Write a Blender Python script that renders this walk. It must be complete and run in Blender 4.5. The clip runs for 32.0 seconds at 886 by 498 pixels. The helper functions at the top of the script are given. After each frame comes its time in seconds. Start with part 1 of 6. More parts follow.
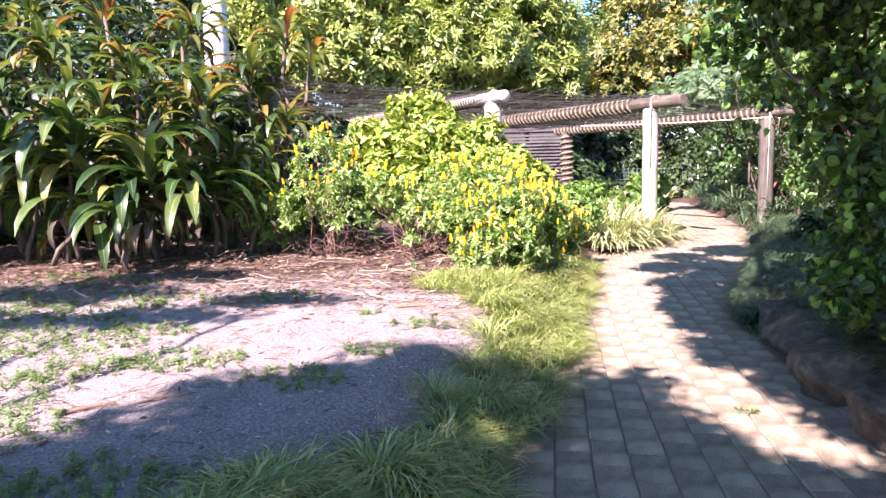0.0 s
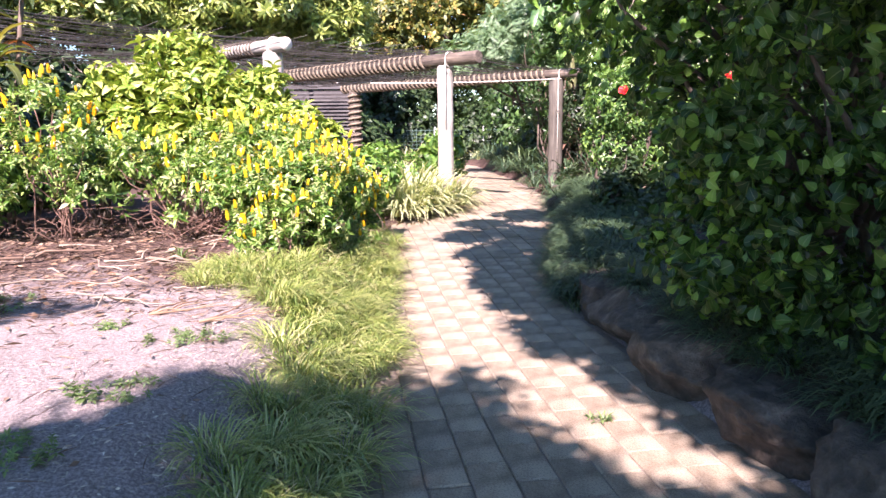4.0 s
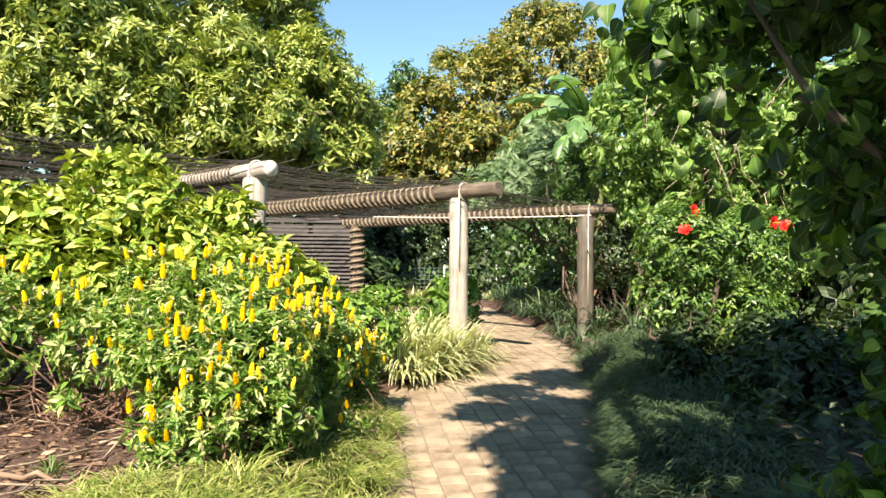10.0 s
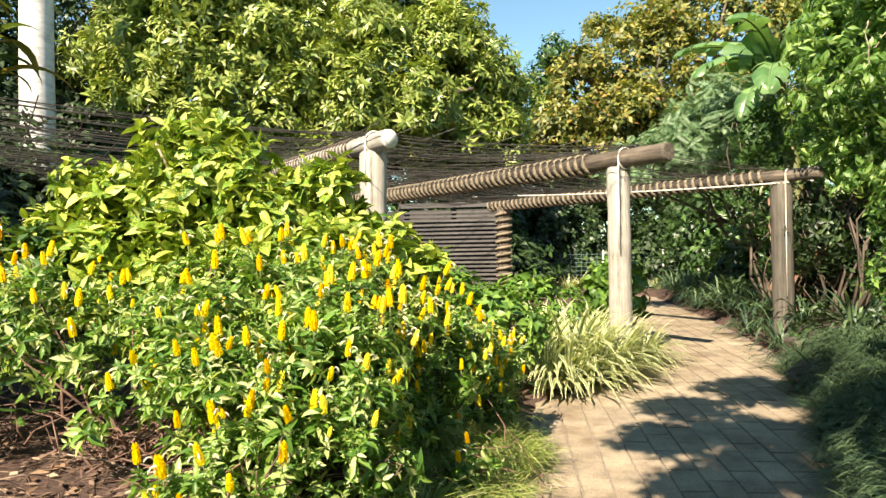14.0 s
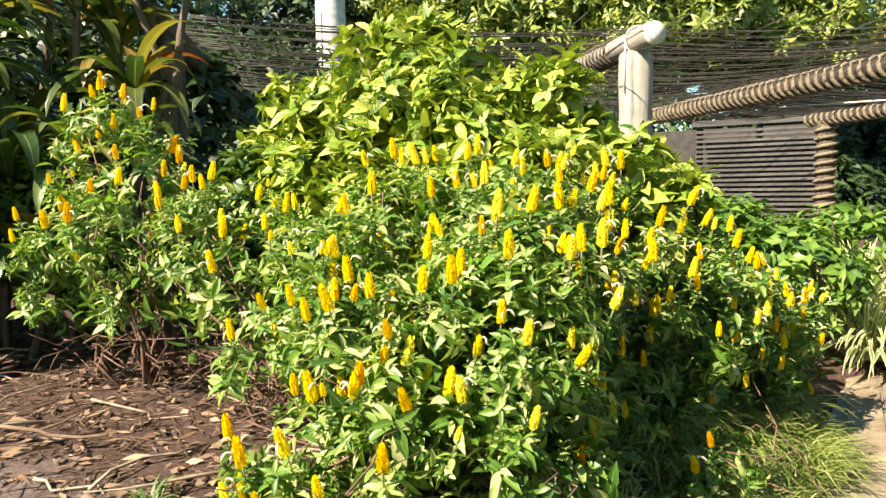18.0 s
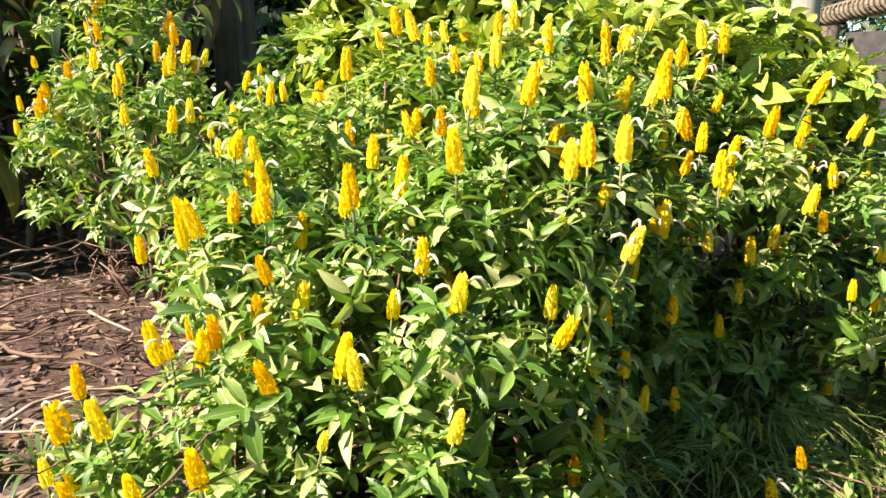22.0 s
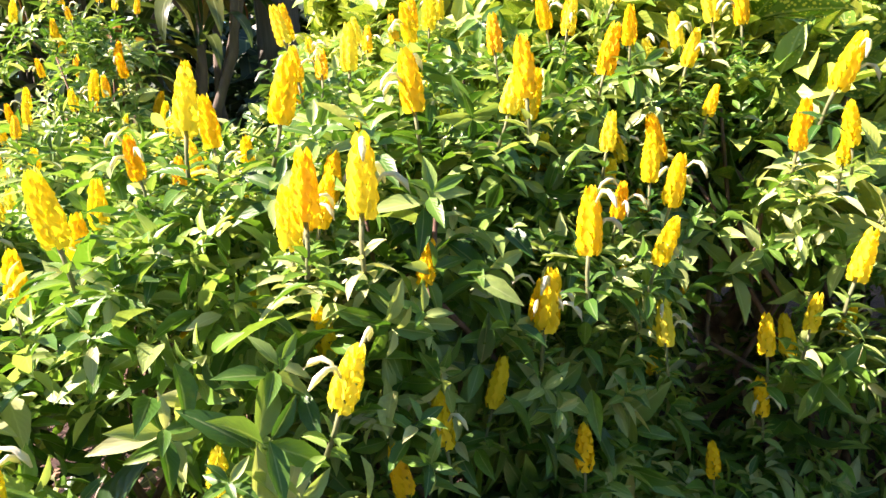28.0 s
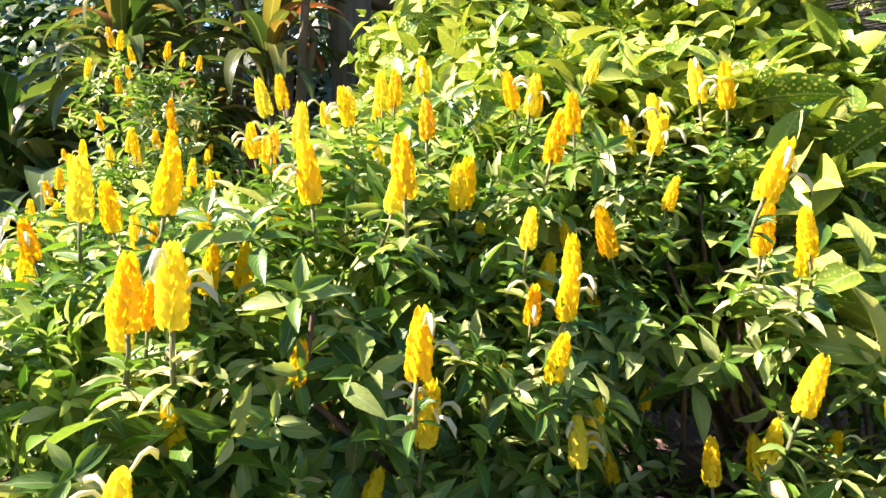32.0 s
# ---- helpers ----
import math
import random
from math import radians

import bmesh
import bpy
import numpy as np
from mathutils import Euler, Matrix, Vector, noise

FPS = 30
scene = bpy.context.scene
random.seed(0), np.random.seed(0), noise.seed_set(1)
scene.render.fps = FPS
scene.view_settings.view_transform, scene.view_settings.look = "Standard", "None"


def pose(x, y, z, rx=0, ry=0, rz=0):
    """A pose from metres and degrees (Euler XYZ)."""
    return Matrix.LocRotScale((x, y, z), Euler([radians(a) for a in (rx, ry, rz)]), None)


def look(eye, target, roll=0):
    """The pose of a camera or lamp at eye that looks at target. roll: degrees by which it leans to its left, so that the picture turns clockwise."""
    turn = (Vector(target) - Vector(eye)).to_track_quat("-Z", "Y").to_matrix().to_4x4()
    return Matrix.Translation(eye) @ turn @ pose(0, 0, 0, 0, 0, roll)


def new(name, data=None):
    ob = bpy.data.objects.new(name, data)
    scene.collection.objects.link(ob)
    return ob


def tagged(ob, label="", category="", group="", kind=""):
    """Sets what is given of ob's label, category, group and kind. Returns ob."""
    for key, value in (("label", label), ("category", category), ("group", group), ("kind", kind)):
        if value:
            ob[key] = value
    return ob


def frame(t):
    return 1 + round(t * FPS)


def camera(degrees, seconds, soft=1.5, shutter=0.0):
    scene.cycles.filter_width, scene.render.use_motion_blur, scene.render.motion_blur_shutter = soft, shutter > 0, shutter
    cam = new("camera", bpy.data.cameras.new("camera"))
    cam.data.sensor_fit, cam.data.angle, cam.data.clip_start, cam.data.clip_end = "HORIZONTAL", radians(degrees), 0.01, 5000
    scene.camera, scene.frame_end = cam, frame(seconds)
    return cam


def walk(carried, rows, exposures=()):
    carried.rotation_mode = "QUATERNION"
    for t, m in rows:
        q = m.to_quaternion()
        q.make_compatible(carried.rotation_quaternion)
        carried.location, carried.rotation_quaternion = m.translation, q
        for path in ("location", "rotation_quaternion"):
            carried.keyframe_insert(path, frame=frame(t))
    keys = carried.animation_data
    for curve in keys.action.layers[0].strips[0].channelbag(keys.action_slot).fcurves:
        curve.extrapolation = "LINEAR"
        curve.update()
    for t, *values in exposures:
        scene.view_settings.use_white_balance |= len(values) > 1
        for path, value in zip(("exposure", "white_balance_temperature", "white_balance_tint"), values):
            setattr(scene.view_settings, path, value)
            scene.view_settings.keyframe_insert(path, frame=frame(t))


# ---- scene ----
cam = camera(65.0, 32.0)
PATH = [
    (0, (0.0, 0.0, 1.301), (0.0, 1.988, 1.078), -1.0),
    (0.5, (-0.013, 0.106, 1.289), (0.005, 2.092, 1.052), -0.7),
    (1, (-0.044, 0.225, 1.295), (0.097, 2.201, 1.017), -0.8),
    (1.5, (-0.044, 0.319, 1.283), (0.111, 2.281, 0.925), -1.6),
    (2, (0.013, 0.456, 1.295), (0.191, 2.417, 0.941), -1.6),
    (2.5, (0.05, 0.563, 1.295), (0.27, 2.519, 0.941), -1.5),
    (3, (0.05, 0.694, 1.295), (0.455, 2.621, 0.944), -0.7),
    (3.5, (0.038, 0.832, 1.295), (0.604, 2.718, 0.948), -0.5),
    (5.5, (0.121, 1.41, 1.296), (0.746, 3.281, 0.965), -0.9),
    (6, (0.155, 1.549, 1.291), (0.804, 3.412, 0.96), -1.2),
    (6.5, (0.211, 1.694, 1.294), (0.87, 3.56, 1.002), -1.1),
    (7, (0.247, 1.803, 1.314), (0.904, 3.677, 1.079), -0.9),
    (7.5, (0.268, 1.942, 1.342), (0.93, 3.827, 1.239), -0.7),
    (8, (0.296, 2.074, 1.356), (0.958, 3.961, 1.306), -0.8),
    (8.5, (0.344, 2.162, 1.375), (1.003, 4.05, 1.366), -0.7),
    (9, (0.421, 2.271, 1.387), (1.005, 4.183, 1.439), -0.2),
    (9.5, (0.472, 2.389, 1.371), (1.044, 4.305, 1.42), 0.2),
    (10, (0.496, 2.547, 1.375), (1.081, 4.46, 1.418), 0.4),
    (10.5, (0.539, 2.672, 1.356), (1.139, 4.581, 1.368), 0.6),
    (11, (0.611, 2.826, 1.362), (1.205, 4.736, 1.37), 0.5),
    (11.5, (0.664, 2.979, 1.344), (1.251, 4.891, 1.325), 0.4),
    (12, (0.728, 3.155, 1.366), (1.329, 5.062, 1.349), 0.2),
    (12.5, (0.789, 3.291, 1.361), (1.409, 5.192, 1.342), -0.2),
    (13, (0.859, 3.446, 1.364), (1.374, 5.379, 1.363), -0.4),
    (13.5, (0.872, 3.548, 1.361), (1.172, 5.525, 1.355), -0.5),
    (14, (0.876, 3.716, 1.336), (1.019, 5.711, 1.349), -0.9),
    (14.5, (0.913, 3.809, 1.337), (0.867, 5.808, 1.344), -1.1),
    (15, (1.012, 3.947, 1.31), (0.701, 5.923, 1.337), -1.1),
    (15.5, (1.053, 4.026, 1.297), (0.675, 5.99, 1.29), -1.1),
    (17.5, (1.11, 4.484, 1.318), (0.508, 6.385, 1.171), -1.1),
    (18, (1.155, 4.568, 1.312), (0.462, 6.435, 1.131), -1.0),
    (18.5, (1.169, 4.643, 1.305), (0.452, 6.497, 1.082), -1.1),
    (19, (1.171, 4.769, 1.305), (0.446, 6.62, 1.081), -1.0),
    (19.5, (1.179, 4.874, 1.295), (0.462, 6.724, 1.044), -1.2),
    (20, (1.214, 4.977, 1.283), (0.376, 6.771, 0.997), -1.8),
    (20.5, (1.272, 5.068, 1.273), (0.304, 6.786, 0.942), -1.4),
    (21, (1.307, 5.131, 1.261), (0.309, 6.822, 0.883), -1.2),
    (21.5, (1.312, 5.206, 1.258), (0.305, 6.885, 0.851), -0.5),
    (22, (1.306, 5.308, 1.245), (0.225, 6.937, 0.822), 0.0),
    (22.5, (1.323, 5.37, 1.245), (0.139, 6.922, 0.81), -0.7),
    (23, (1.368, 5.435, 1.239), (0.015, 6.846, 0.819), -1.6),
    (23.5, (1.422, 5.503, 1.242), (-0.033, 6.812, 0.83), -2.1),
    (24, (1.447, 5.545, 1.238), (-0.035, 6.824, 0.828), -2.3),
    (24.5, (1.439, 5.595, 1.238), (-0.053, 6.862, 0.826), -2.6),
    (25, (1.407, 5.67, 1.235), (-0.079, 6.947, 0.832), -2.7),
    (25.5, (1.376, 5.738, 1.241), (-0.073, 7.063, 0.86), -3.1),
    (26, (1.381, 5.787, 1.236), (-0.05, 7.131, 0.856), -3.7),
    (26.5, (1.422, 5.872, 1.228), (-0.015, 7.215, 0.863), -3.3),
    (28.5, (1.425, 6.113, 1.219), (-0.028, 7.443, 0.876), -3.5),
    (29, (1.427, 6.148, 1.223), (-0.015, 7.49, 0.875), -3.3),
    (29.5, (1.457, 6.214, 1.234), (-0.021, 7.511, 0.867), -2.7),
    (30, (1.487, 6.268, 1.227), (-0.068, 7.473, 0.87), -2.7),
    (30.5, (1.511, 6.282, 1.226), (-0.088, 7.43, 0.872), -2.4),
    (31, (1.525, 6.299, 1.237), (-0.091, 7.426, 0.894), -1.8),
    (31.5, (1.533, 6.319, 1.25), (-0.104, 7.432, 0.971), -1.4),
    (32, (1.55, 6.313, 1.273), (-0.102, 7.419, 1.054), -1.4),
]
EXPOSURES = [(0, 2.36, 6200, 43), (3.5, 2.23, 6200, 43), (6, 2.03, 6150, 43), (7, 1.83, 6300, 31), (8, 1.73, 6850, 20), (10, 1.7, 7300, 17), (13, 1.7, 7400, 15), (15, 1.58, 7450, 13), (19, 1.73, 7450, 13), (22, 1.86, 7100, 19), (24, 2.01, 6900, 22), (28, 2.28, 6800, 28), (30, 2.38, 6800, 29), (32, 2.26, 6800, 30)]
walk(cam, [(t, look(eye, target, roll)) for t, eye, target, roll in PATH], EXPOSURES)

# ---- sky and sun ----
SUN_FROM = Vector((-0.55, -0.83, 0.93)).normalized()
world = bpy.data.worlds.new("sky")
scene.world = world
world.use_nodes = True
wt = world.node_tree
sky = wt.nodes.new("ShaderNodeTexSky")
sky.sky_type = "NISHITA"
sky.sun_disc = False
sky.sun_elevation = math.asin(SUN_FROM.z)
sky.sun_rotation = math.atan2(SUN_FROM.x, SUN_FROM.y)
sky.air_density, sky.dust_density, sky.ozone_density = 1.0, 0.0, 0.2
wt.nodes["Background"].inputs["Strength"].default_value = 0.068
air = wt.nodes.new("ShaderNodeMix")
air.data_type, air.blend_type = "RGBA", "MULTIPLY"
air.inputs[0].default_value, air.inputs[7].default_value = 1.0, (0.76, 1.06, 1.08, 1.0)
wt.links.new(sky.outputs[0], air.inputs[6])
wt.links.new(air.outputs[2], wt.nodes["Background"].inputs["Color"])
sun = new("sun", bpy.data.lights.new("sun", "SUN"))
sun.data.energy, sun.data.angle, sun.data.color = 5.0, radians(0.55), (1.0, 0.91, 0.78)
sun.matrix_world = look(SUN_FROM * 50, (0, 0, 0))

# ---- materials ----


def rgb(*c):
    return (*c, 1.0)


def shader(name, rough=0.6, metal=0.0):
    m = bpy.data.materials.new(name)
    m.use_nodes = True
    b = m.node_tree.nodes["Principled BSDF"]
    b.inputs["Roughness"].default_value, b.inputs["Metallic"].default_value = rough, metal
    return m, m.node_tree.nodes, m.node_tree.links, b


def ramp(nodes, stops):
    r = nodes.new("ShaderNodeValToRGB")
    e = r.color_ramp.elements
    while len(e) < len(stops):
        e.new(0.5)
    for k, (p, c) in zip(e, stops):
        k.position, k.color = p, rgb(*c)
    return r


def noise_tex(nodes, links, scale, detail=4.0, rough=0.6, coord="Object", stretch=(1, 1, 1)):
    tc, mp, n = nodes.new("ShaderNodeTexCoord"), nodes.new("ShaderNodeMapping"), nodes.new("ShaderNodeTexNoise")
    mp.inputs["Scale"].default_value = stretch
    n.inputs["Scale"].default_value, n.inputs["Detail"].default_value, n.inputs["Roughness"].default_value = scale, detail, rough
    links.new(tc.outputs[coord], mp.inputs[0])
    links.new(mp.outputs[0], n.inputs["Vector"])
    return n


def mixed(nodes, links, kind, fac, a, b):
    m = nodes.new("ShaderNodeMix")
    m.data_type, m.blend_type = "RGBA", kind
    for sock, v in ((m.inputs[0], fac), (m.inputs[6], a), (m.inputs[7], b)):
        if isinstance(v, (int, float)):
            sock.default_value = v
        elif isinstance(v, tuple):
            sock.default_value = rgb(*v)
        else:
            links.new(v, sock)
    return m.outputs[2]


def bumped(nodes, links, b, height, strength=0.4, dist=0.01):
    bp = nodes.new("ShaderNodeBump")
    bp.inputs["Strength"].default_value, bp.inputs["Distance"].default_value = strength, dist
    links.new(height, bp.inputs["Height"])
    links.new(bp.outputs[0], b.inputs["Normal"])


def leaf_mat(name, stops, rough=0.42, glow=0.35, vein=0.25, speck=None, own=False, edge=None, gloss=0.5):
    """Leaf: colour varies from leaf to leaf, a paler midrib, fine mottling, and light that comes through the blade."""
    m, nd, lk, b = shader(name, rough)
    b.inputs["Specular IOR Level"].default_value = gloss
    if own:
        rnd = nd.new("ShaderNodeObjectInfo").outputs["Random"]
    else:
        rnd = nd.new("ShaderNodeNewGeometry").outputs["Random Per Island"]
    r = ramp(nd, stops)
    lk.new(rnd, r.inputs[0])
    col = r.outputs[0]
    n = noise_tex(nd, lk, 9.0, 3)
    dark = ramp(nd, [(0.3, (0.72, 0.72, 0.72)), (0.7, (1.1, 1.1, 1.05))])
    lk.new(n.outputs[0], dark.inputs[0])
    col = mixed(nd, lk, "MULTIPLY", 0.8, col, dark.outputs[0])
    uv = nd.new("ShaderNodeUVMap")
    sep = nd.new("ShaderNodeSeparateXYZ")
    lk.new(uv.outputs[0], sep.inputs[0])
    off = nd.new("ShaderNodeMath")
    off.operation = "ABSOLUTE"
    sub = nd.new("ShaderNodeMath")
    sub.operation = "SUBTRACT"
    sub.inputs[1].default_value = 0.5
    lk.new(sep.outputs[0], sub.inputs[0])
    lk.new(sub.outputs[0], off.inputs[0])
    rib = ramp(nd, [(0.0, (1, 1, 1)), (0.06, (0, 0, 0))])
    lk.new(off.outputs[0], rib.inputs[0])
    # side veins run slantwise from the midrib
    wav = nd.new("ShaderNodeMath")
    wav.operation = "MULTIPLY_ADD"
    wav.inputs[1].default_value = -0.9
    lk.new(off.outputs[0], wav.inputs[0])
    lk.new(sep.outputs[1], wav.inputs[2])
    sn = nd.new("ShaderNodeMath")
    sn.operation = "MULTIPLY"
    sn.inputs[1].default_value = 46.0
    lk.new(wav.outputs[0], sn.inputs[0])
    si = nd.new("ShaderNodeMath")
    si.operation = "SINE"
    lk.new(sn.outputs[0], si.inputs[0])
    col = mixed(nd, lk, "SCREEN", rib.outputs[0], col, (vein * 0.5, vein * 0.55, vein * 0.3))
    if edge:
        er = ramp(nd, [(0.22, (0, 0, 0)), (0.34, (1, 1, 1))])
        lk.new(off.outputs[0], er.inputs[0])
        col = mixed(nd, lk, "MIX", er.outputs[0], col, edge)
    if speck:
        v = nd.new("ShaderNodeTexVoronoi")
        v.inputs["Scale"].default_value = 120.0
        tc = nd.new("ShaderNodeTexCoord")
        lk.new(tc.outputs["Object"], v.inputs["Vector"])
        big = noise_tex(nd, lk, 14.0, 2)
        thr = nd.new("ShaderNodeMath")
        thr.operation = "MULTIPLY_ADD"
        thr.inputs[1].default_value = 1.0
        lk.new(v.outputs["Distance"], thr.inputs[0])
        lk.new(big.outputs[0], thr.inputs[2])
        sr = ramp(nd, [(0.74, (1, 1, 1)), (0.86, (0, 0, 0))])
        lk.new(thr.outputs[0], sr.inputs[0])
        col = mixed(nd, lk, "MIX", sr.outputs[0], col, speck)
    lk.new(col, b.inputs["Base Color"])
    bumped(nd, lk, b, si.outputs[0], 0.12, 0.001)
    t = nd.new("ShaderNodeBsdfTranslucent")
    tint = mixed(nd, lk, "MULTIPLY", 1.0, col, (1.22, 1.28, 0.55))
    lk.new(tint, t.inputs[0])
    ms = nd.new("ShaderNodeMixShader")
    ms.inputs[0].default_value = glow
    lk.new(b.outputs[0], ms.inputs[1])
    lk.new(t.outputs[0], ms.inputs[2])
    lk.new(ms.outputs[0], nd["Material Output"].inputs[0])
    return m


def ground_mat():
    """Dusty grey crushed stone with pinkish bark litter and dark brown tones, in drifts."""
    m, nd, lk, b = shader("bed_ground", 0.95)
    fine = noise_tex(nd, lk, 75.0, 7, 0.8)
    big = noise_tex(nd, lk, 0.9, 4, 0.6)
    grit = ramp(nd, [(0.3, (0.06, 0.049, 0.047)), (0.48, (0.23, 0.192, 0.18)), (0.68, (0.54, 0.465, 0.435))])
    lk.new(fine.outputs[0], grit.inputs[0])
    bark = ramp(nd, [(0.3, (0.022, 0.013, 0.01)), (0.55, (0.085, 0.048, 0.036)), (0.75, (0.26, 0.17, 0.125))])
    n2 = noise_tex(nd, lk, 34.0, 5, 0.7, stretch=(1, 3.2, 1))
    lk.new(n2.outputs[0], bark.inputs[0])
    tc, sp = nd.new("ShaderNodeTexCoord"), nd.new("ShaderNodeSeparateXYZ")
    lk.new(tc.outputs["Object"], sp.inputs[0])
    mr = nd.new("ShaderNodeMapRange")
    mr.inputs[1].default_value, mr.inputs[2].default_value = 5.0, 7.4
    lk.new(sp.outputs[1], mr.inputs[0])
    ad = nd.new("ShaderNodeMath")
    ad.operation = "ADD"
    lk.new(mr.outputs[0], ad.inputs[0])
    lk.new(big.outputs[0], ad.inputs[1])
    sh = ramp(nd, [(0.62, (0, 0, 0)), (0.95, (1, 1, 1))])
    lk.new(ad.outputs[0], sh.inputs[0])
    lk.new(mixed(nd, lk, "MIX", sh.outputs[0], grit.outputs[0], bark.outputs[0]), b.inputs["Base Color"])
    bumped(nd, lk, b, fine.outputs[0], 0.8, 0.02)
    return m


def plain_mat(name, stops, scale, rough=0.8, bump=0.4, dist=0.004, stretch=(1, 1, 1), own=None, metal=0.0, detail=5):
    """A mottled solid: colour from noise, shifted from piece to piece."""
    m, nd, lk, b = shader(name, rough, metal)
    n = noise_tex(nd, lk, scale, detail, 0.65, stretch=stretch)
    r = ramp(nd, stops)
    lk.new(n.outputs[0], r.inputs[0])
    col = r.outputs[0]
    if own:
        rnd = nd.new("ShaderNodeObjectInfo").outputs["Random"] if own == "object" else nd.new("ShaderNodeNewGeometry").outputs["Random Per Island"]
        tone = ramp(nd, [(0.0, (0.82, 0.8, 0.8)), (0.5, (0.96, 0.94, 0.92)), (1.0, (1.14, 1.11, 1.06))])
        lk.new(rnd, tone.inputs[0])
        col = mixed(nd, lk, "MULTIPLY", 1.0, col, tone.outputs[0])
    lk.new(col, b.inputs["Base Color"])
    if bump:
        bumped(nd, lk, b, n.outputs[0], bump, dist)
    return m


def paver_mat(name, own):
    """Worn clay paver: mottled body, gritty face, brown stains that run over the joints."""
    m, nd, lk, b = shader(name, 0.9)
    body = noise_tex(nd, lk, 5.5, 9, 0.65)
    r = ramp(nd, [(0.2, (0.1, 0.086, 0.064)), (0.42, (0.225, 0.19, 0.14)), (0.6, (0.3, 0.258, 0.19)), (0.8, (0.39, 0.342, 0.26))])
    lk.new(body.outputs[0], r.inputs[0])
    rnd = nd.new("ShaderNodeObjectInfo").outputs["Random"] if own == "object" else nd.new("ShaderNodeNewGeometry").outputs["Random Per Island"]
    tone = ramp(nd, [(0.0, (0.88, 0.87, 0.86)), (0.5, (0.96, 0.95, 0.94)), (1.0, (1.06, 1.05, 1.03))])
    lk.new(rnd, tone.inputs[0])
    col = mixed(nd, lk, "MULTIPLY", 1.0, r.outputs[0], tone.outputs[0])
    grit = noise_tex(nd, lk, 120.0, 4, 0.7)
    speck = ramp(nd, [(0.36, (0.62, 0.6, 0.58)), (0.5, (1.0, 1.0, 1.0)), (0.66, (1.22, 1.2, 1.17))])
    lk.new(grit.outputs[0], speck.inputs[0])
    col = mixed(nd, lk, "MULTIPLY", 0.85, col, speck.outputs[0])
    stain = noise_tex(nd, lk, 1.7, 6, 0.7)
    worn = ramp(nd, [(0.36, (0.66, 0.58, 0.5)), (0.5, (0.98, 0.96, 0.93)), (0.66, (1.1, 1.08, 1.05))])
    lk.new(stain.outputs[0], worn.inputs[0])
    lk.new(mixed(nd, lk, "MULTIPLY", 0.9, col, worn.outputs[0]), b.inputs["Base Color"])
    bumped(nd, lk, b, grit.outputs[0], 0.6, 0.003)
    return m


def wood_mat(name, light, dark, mid):
    """Weathered round timber: long cracks and grey streaks along the log."""
    m, nd, lk, b = shader(name, 0.82)
    grain = noise_tex(nd, lk, 26.0, 6, 0.7, stretch=(1, 1, 0.06))
    r = ramp(nd, [(0.33, dark), (0.46, mid), (0.66, light)])
    lk.new(grain.outputs[0], r.inputs[0])
    big = noise_tex(nd, lk, 2.2, 3)
    t = ramp(nd, [(0.3, (0.66, 0.64, 0.6)), (0.65, (1.1, 1.08, 1.04))])
    lk.new(big.outputs[0], t.inputs[0])
    lk.new(mixed(nd, lk, "MULTIPLY", 0.9, r.outputs[0], t.outputs[0]), b.inputs["Base Color"])
    bumped(nd, lk, b, grain.outputs[0], 0.7, 0.008)
    return m


M_GROUND = ground_mat()
LANCE = [(0, (0.032, 0.11, 0.015)), (0.45, (0.135, 0.275, 0.036)), (0.85, (0.37, 0.47, 0.16)), (1, (0.54, 0.55, 0.29))]
SPECKLED = [(0, (0.04, 0.12, 0.012)), (0.35, (0.14, 0.26, 0.026)), (0.7, (0.3, 0.4, 0.065)), (1, (0.47, 0.52, 0.14))]
M_LOLLY = leaf_mat("lance_leaf", LANCE, 0.4, 0.34, 0.3)
M_LOLLY_OWN = leaf_mat("lance_leaf_single", LANCE, 0.4, 0.34, 0.3, own=True)
M_AUCUBA = leaf_mat("speckled_leaf", SPECKLED, 0.45, 0.2, 0.4, speck=(0.48, 0.5, 0.08), gloss=0.35)
M_AUCUBA_OWN = leaf_mat("speckled_leaf_single", SPECKLED, 0.45, 0.2, 0.4, speck=(0.48, 0.5, 0.08), own=True, gloss=0.35)
M_TREE = leaf_mat("whorled_leaf", [(0, (0.08, 0.14, 0.028)), (0.5, (0.23, 0.31, 0.055)), (1, (0.43, 0.47, 0.14))], 0.4, 0.22)
M_GOLD = leaf_mat("golden_leaf", [(0, (0.05, 0.08, 0.02)), (0.45, (0.14, 0.175, 0.04)), (0.8, (0.29, 0.28, 0.06)), (0.94, (0.38, 0.31, 0.06)), (1, (0.24, 0.13, 0.05))], 0.5, 0.35)
M_BLUE = leaf_mat("fern_leaf", [(0, (0.07, 0.15, 0.07)), (1, (0.2, 0.32, 0.16))], 0.5, 0.35)
M_DARK = leaf_mat("dark_leaf", [(0, (0.018, 0.05, 0.014)), (0.6, (0.045, 0.11, 0.03)), (1, (0.1, 0.2, 0.05))], 0.4, 0.3)
# near-black greens: the deep shade among leaves is put into the colour
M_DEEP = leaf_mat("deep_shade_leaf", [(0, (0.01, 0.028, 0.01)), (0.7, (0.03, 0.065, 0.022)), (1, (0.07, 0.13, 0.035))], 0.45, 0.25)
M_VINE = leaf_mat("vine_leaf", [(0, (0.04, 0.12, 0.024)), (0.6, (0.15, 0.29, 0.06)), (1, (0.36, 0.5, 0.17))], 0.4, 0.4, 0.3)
HEART = [(0, (0.01, 0.04, 0.009)), (0.5, (0.038, 0.105, 0.018)), (0.8, (0.1, 0.22, 0.035)), (1, (0.22, 0.42, 0.07))]
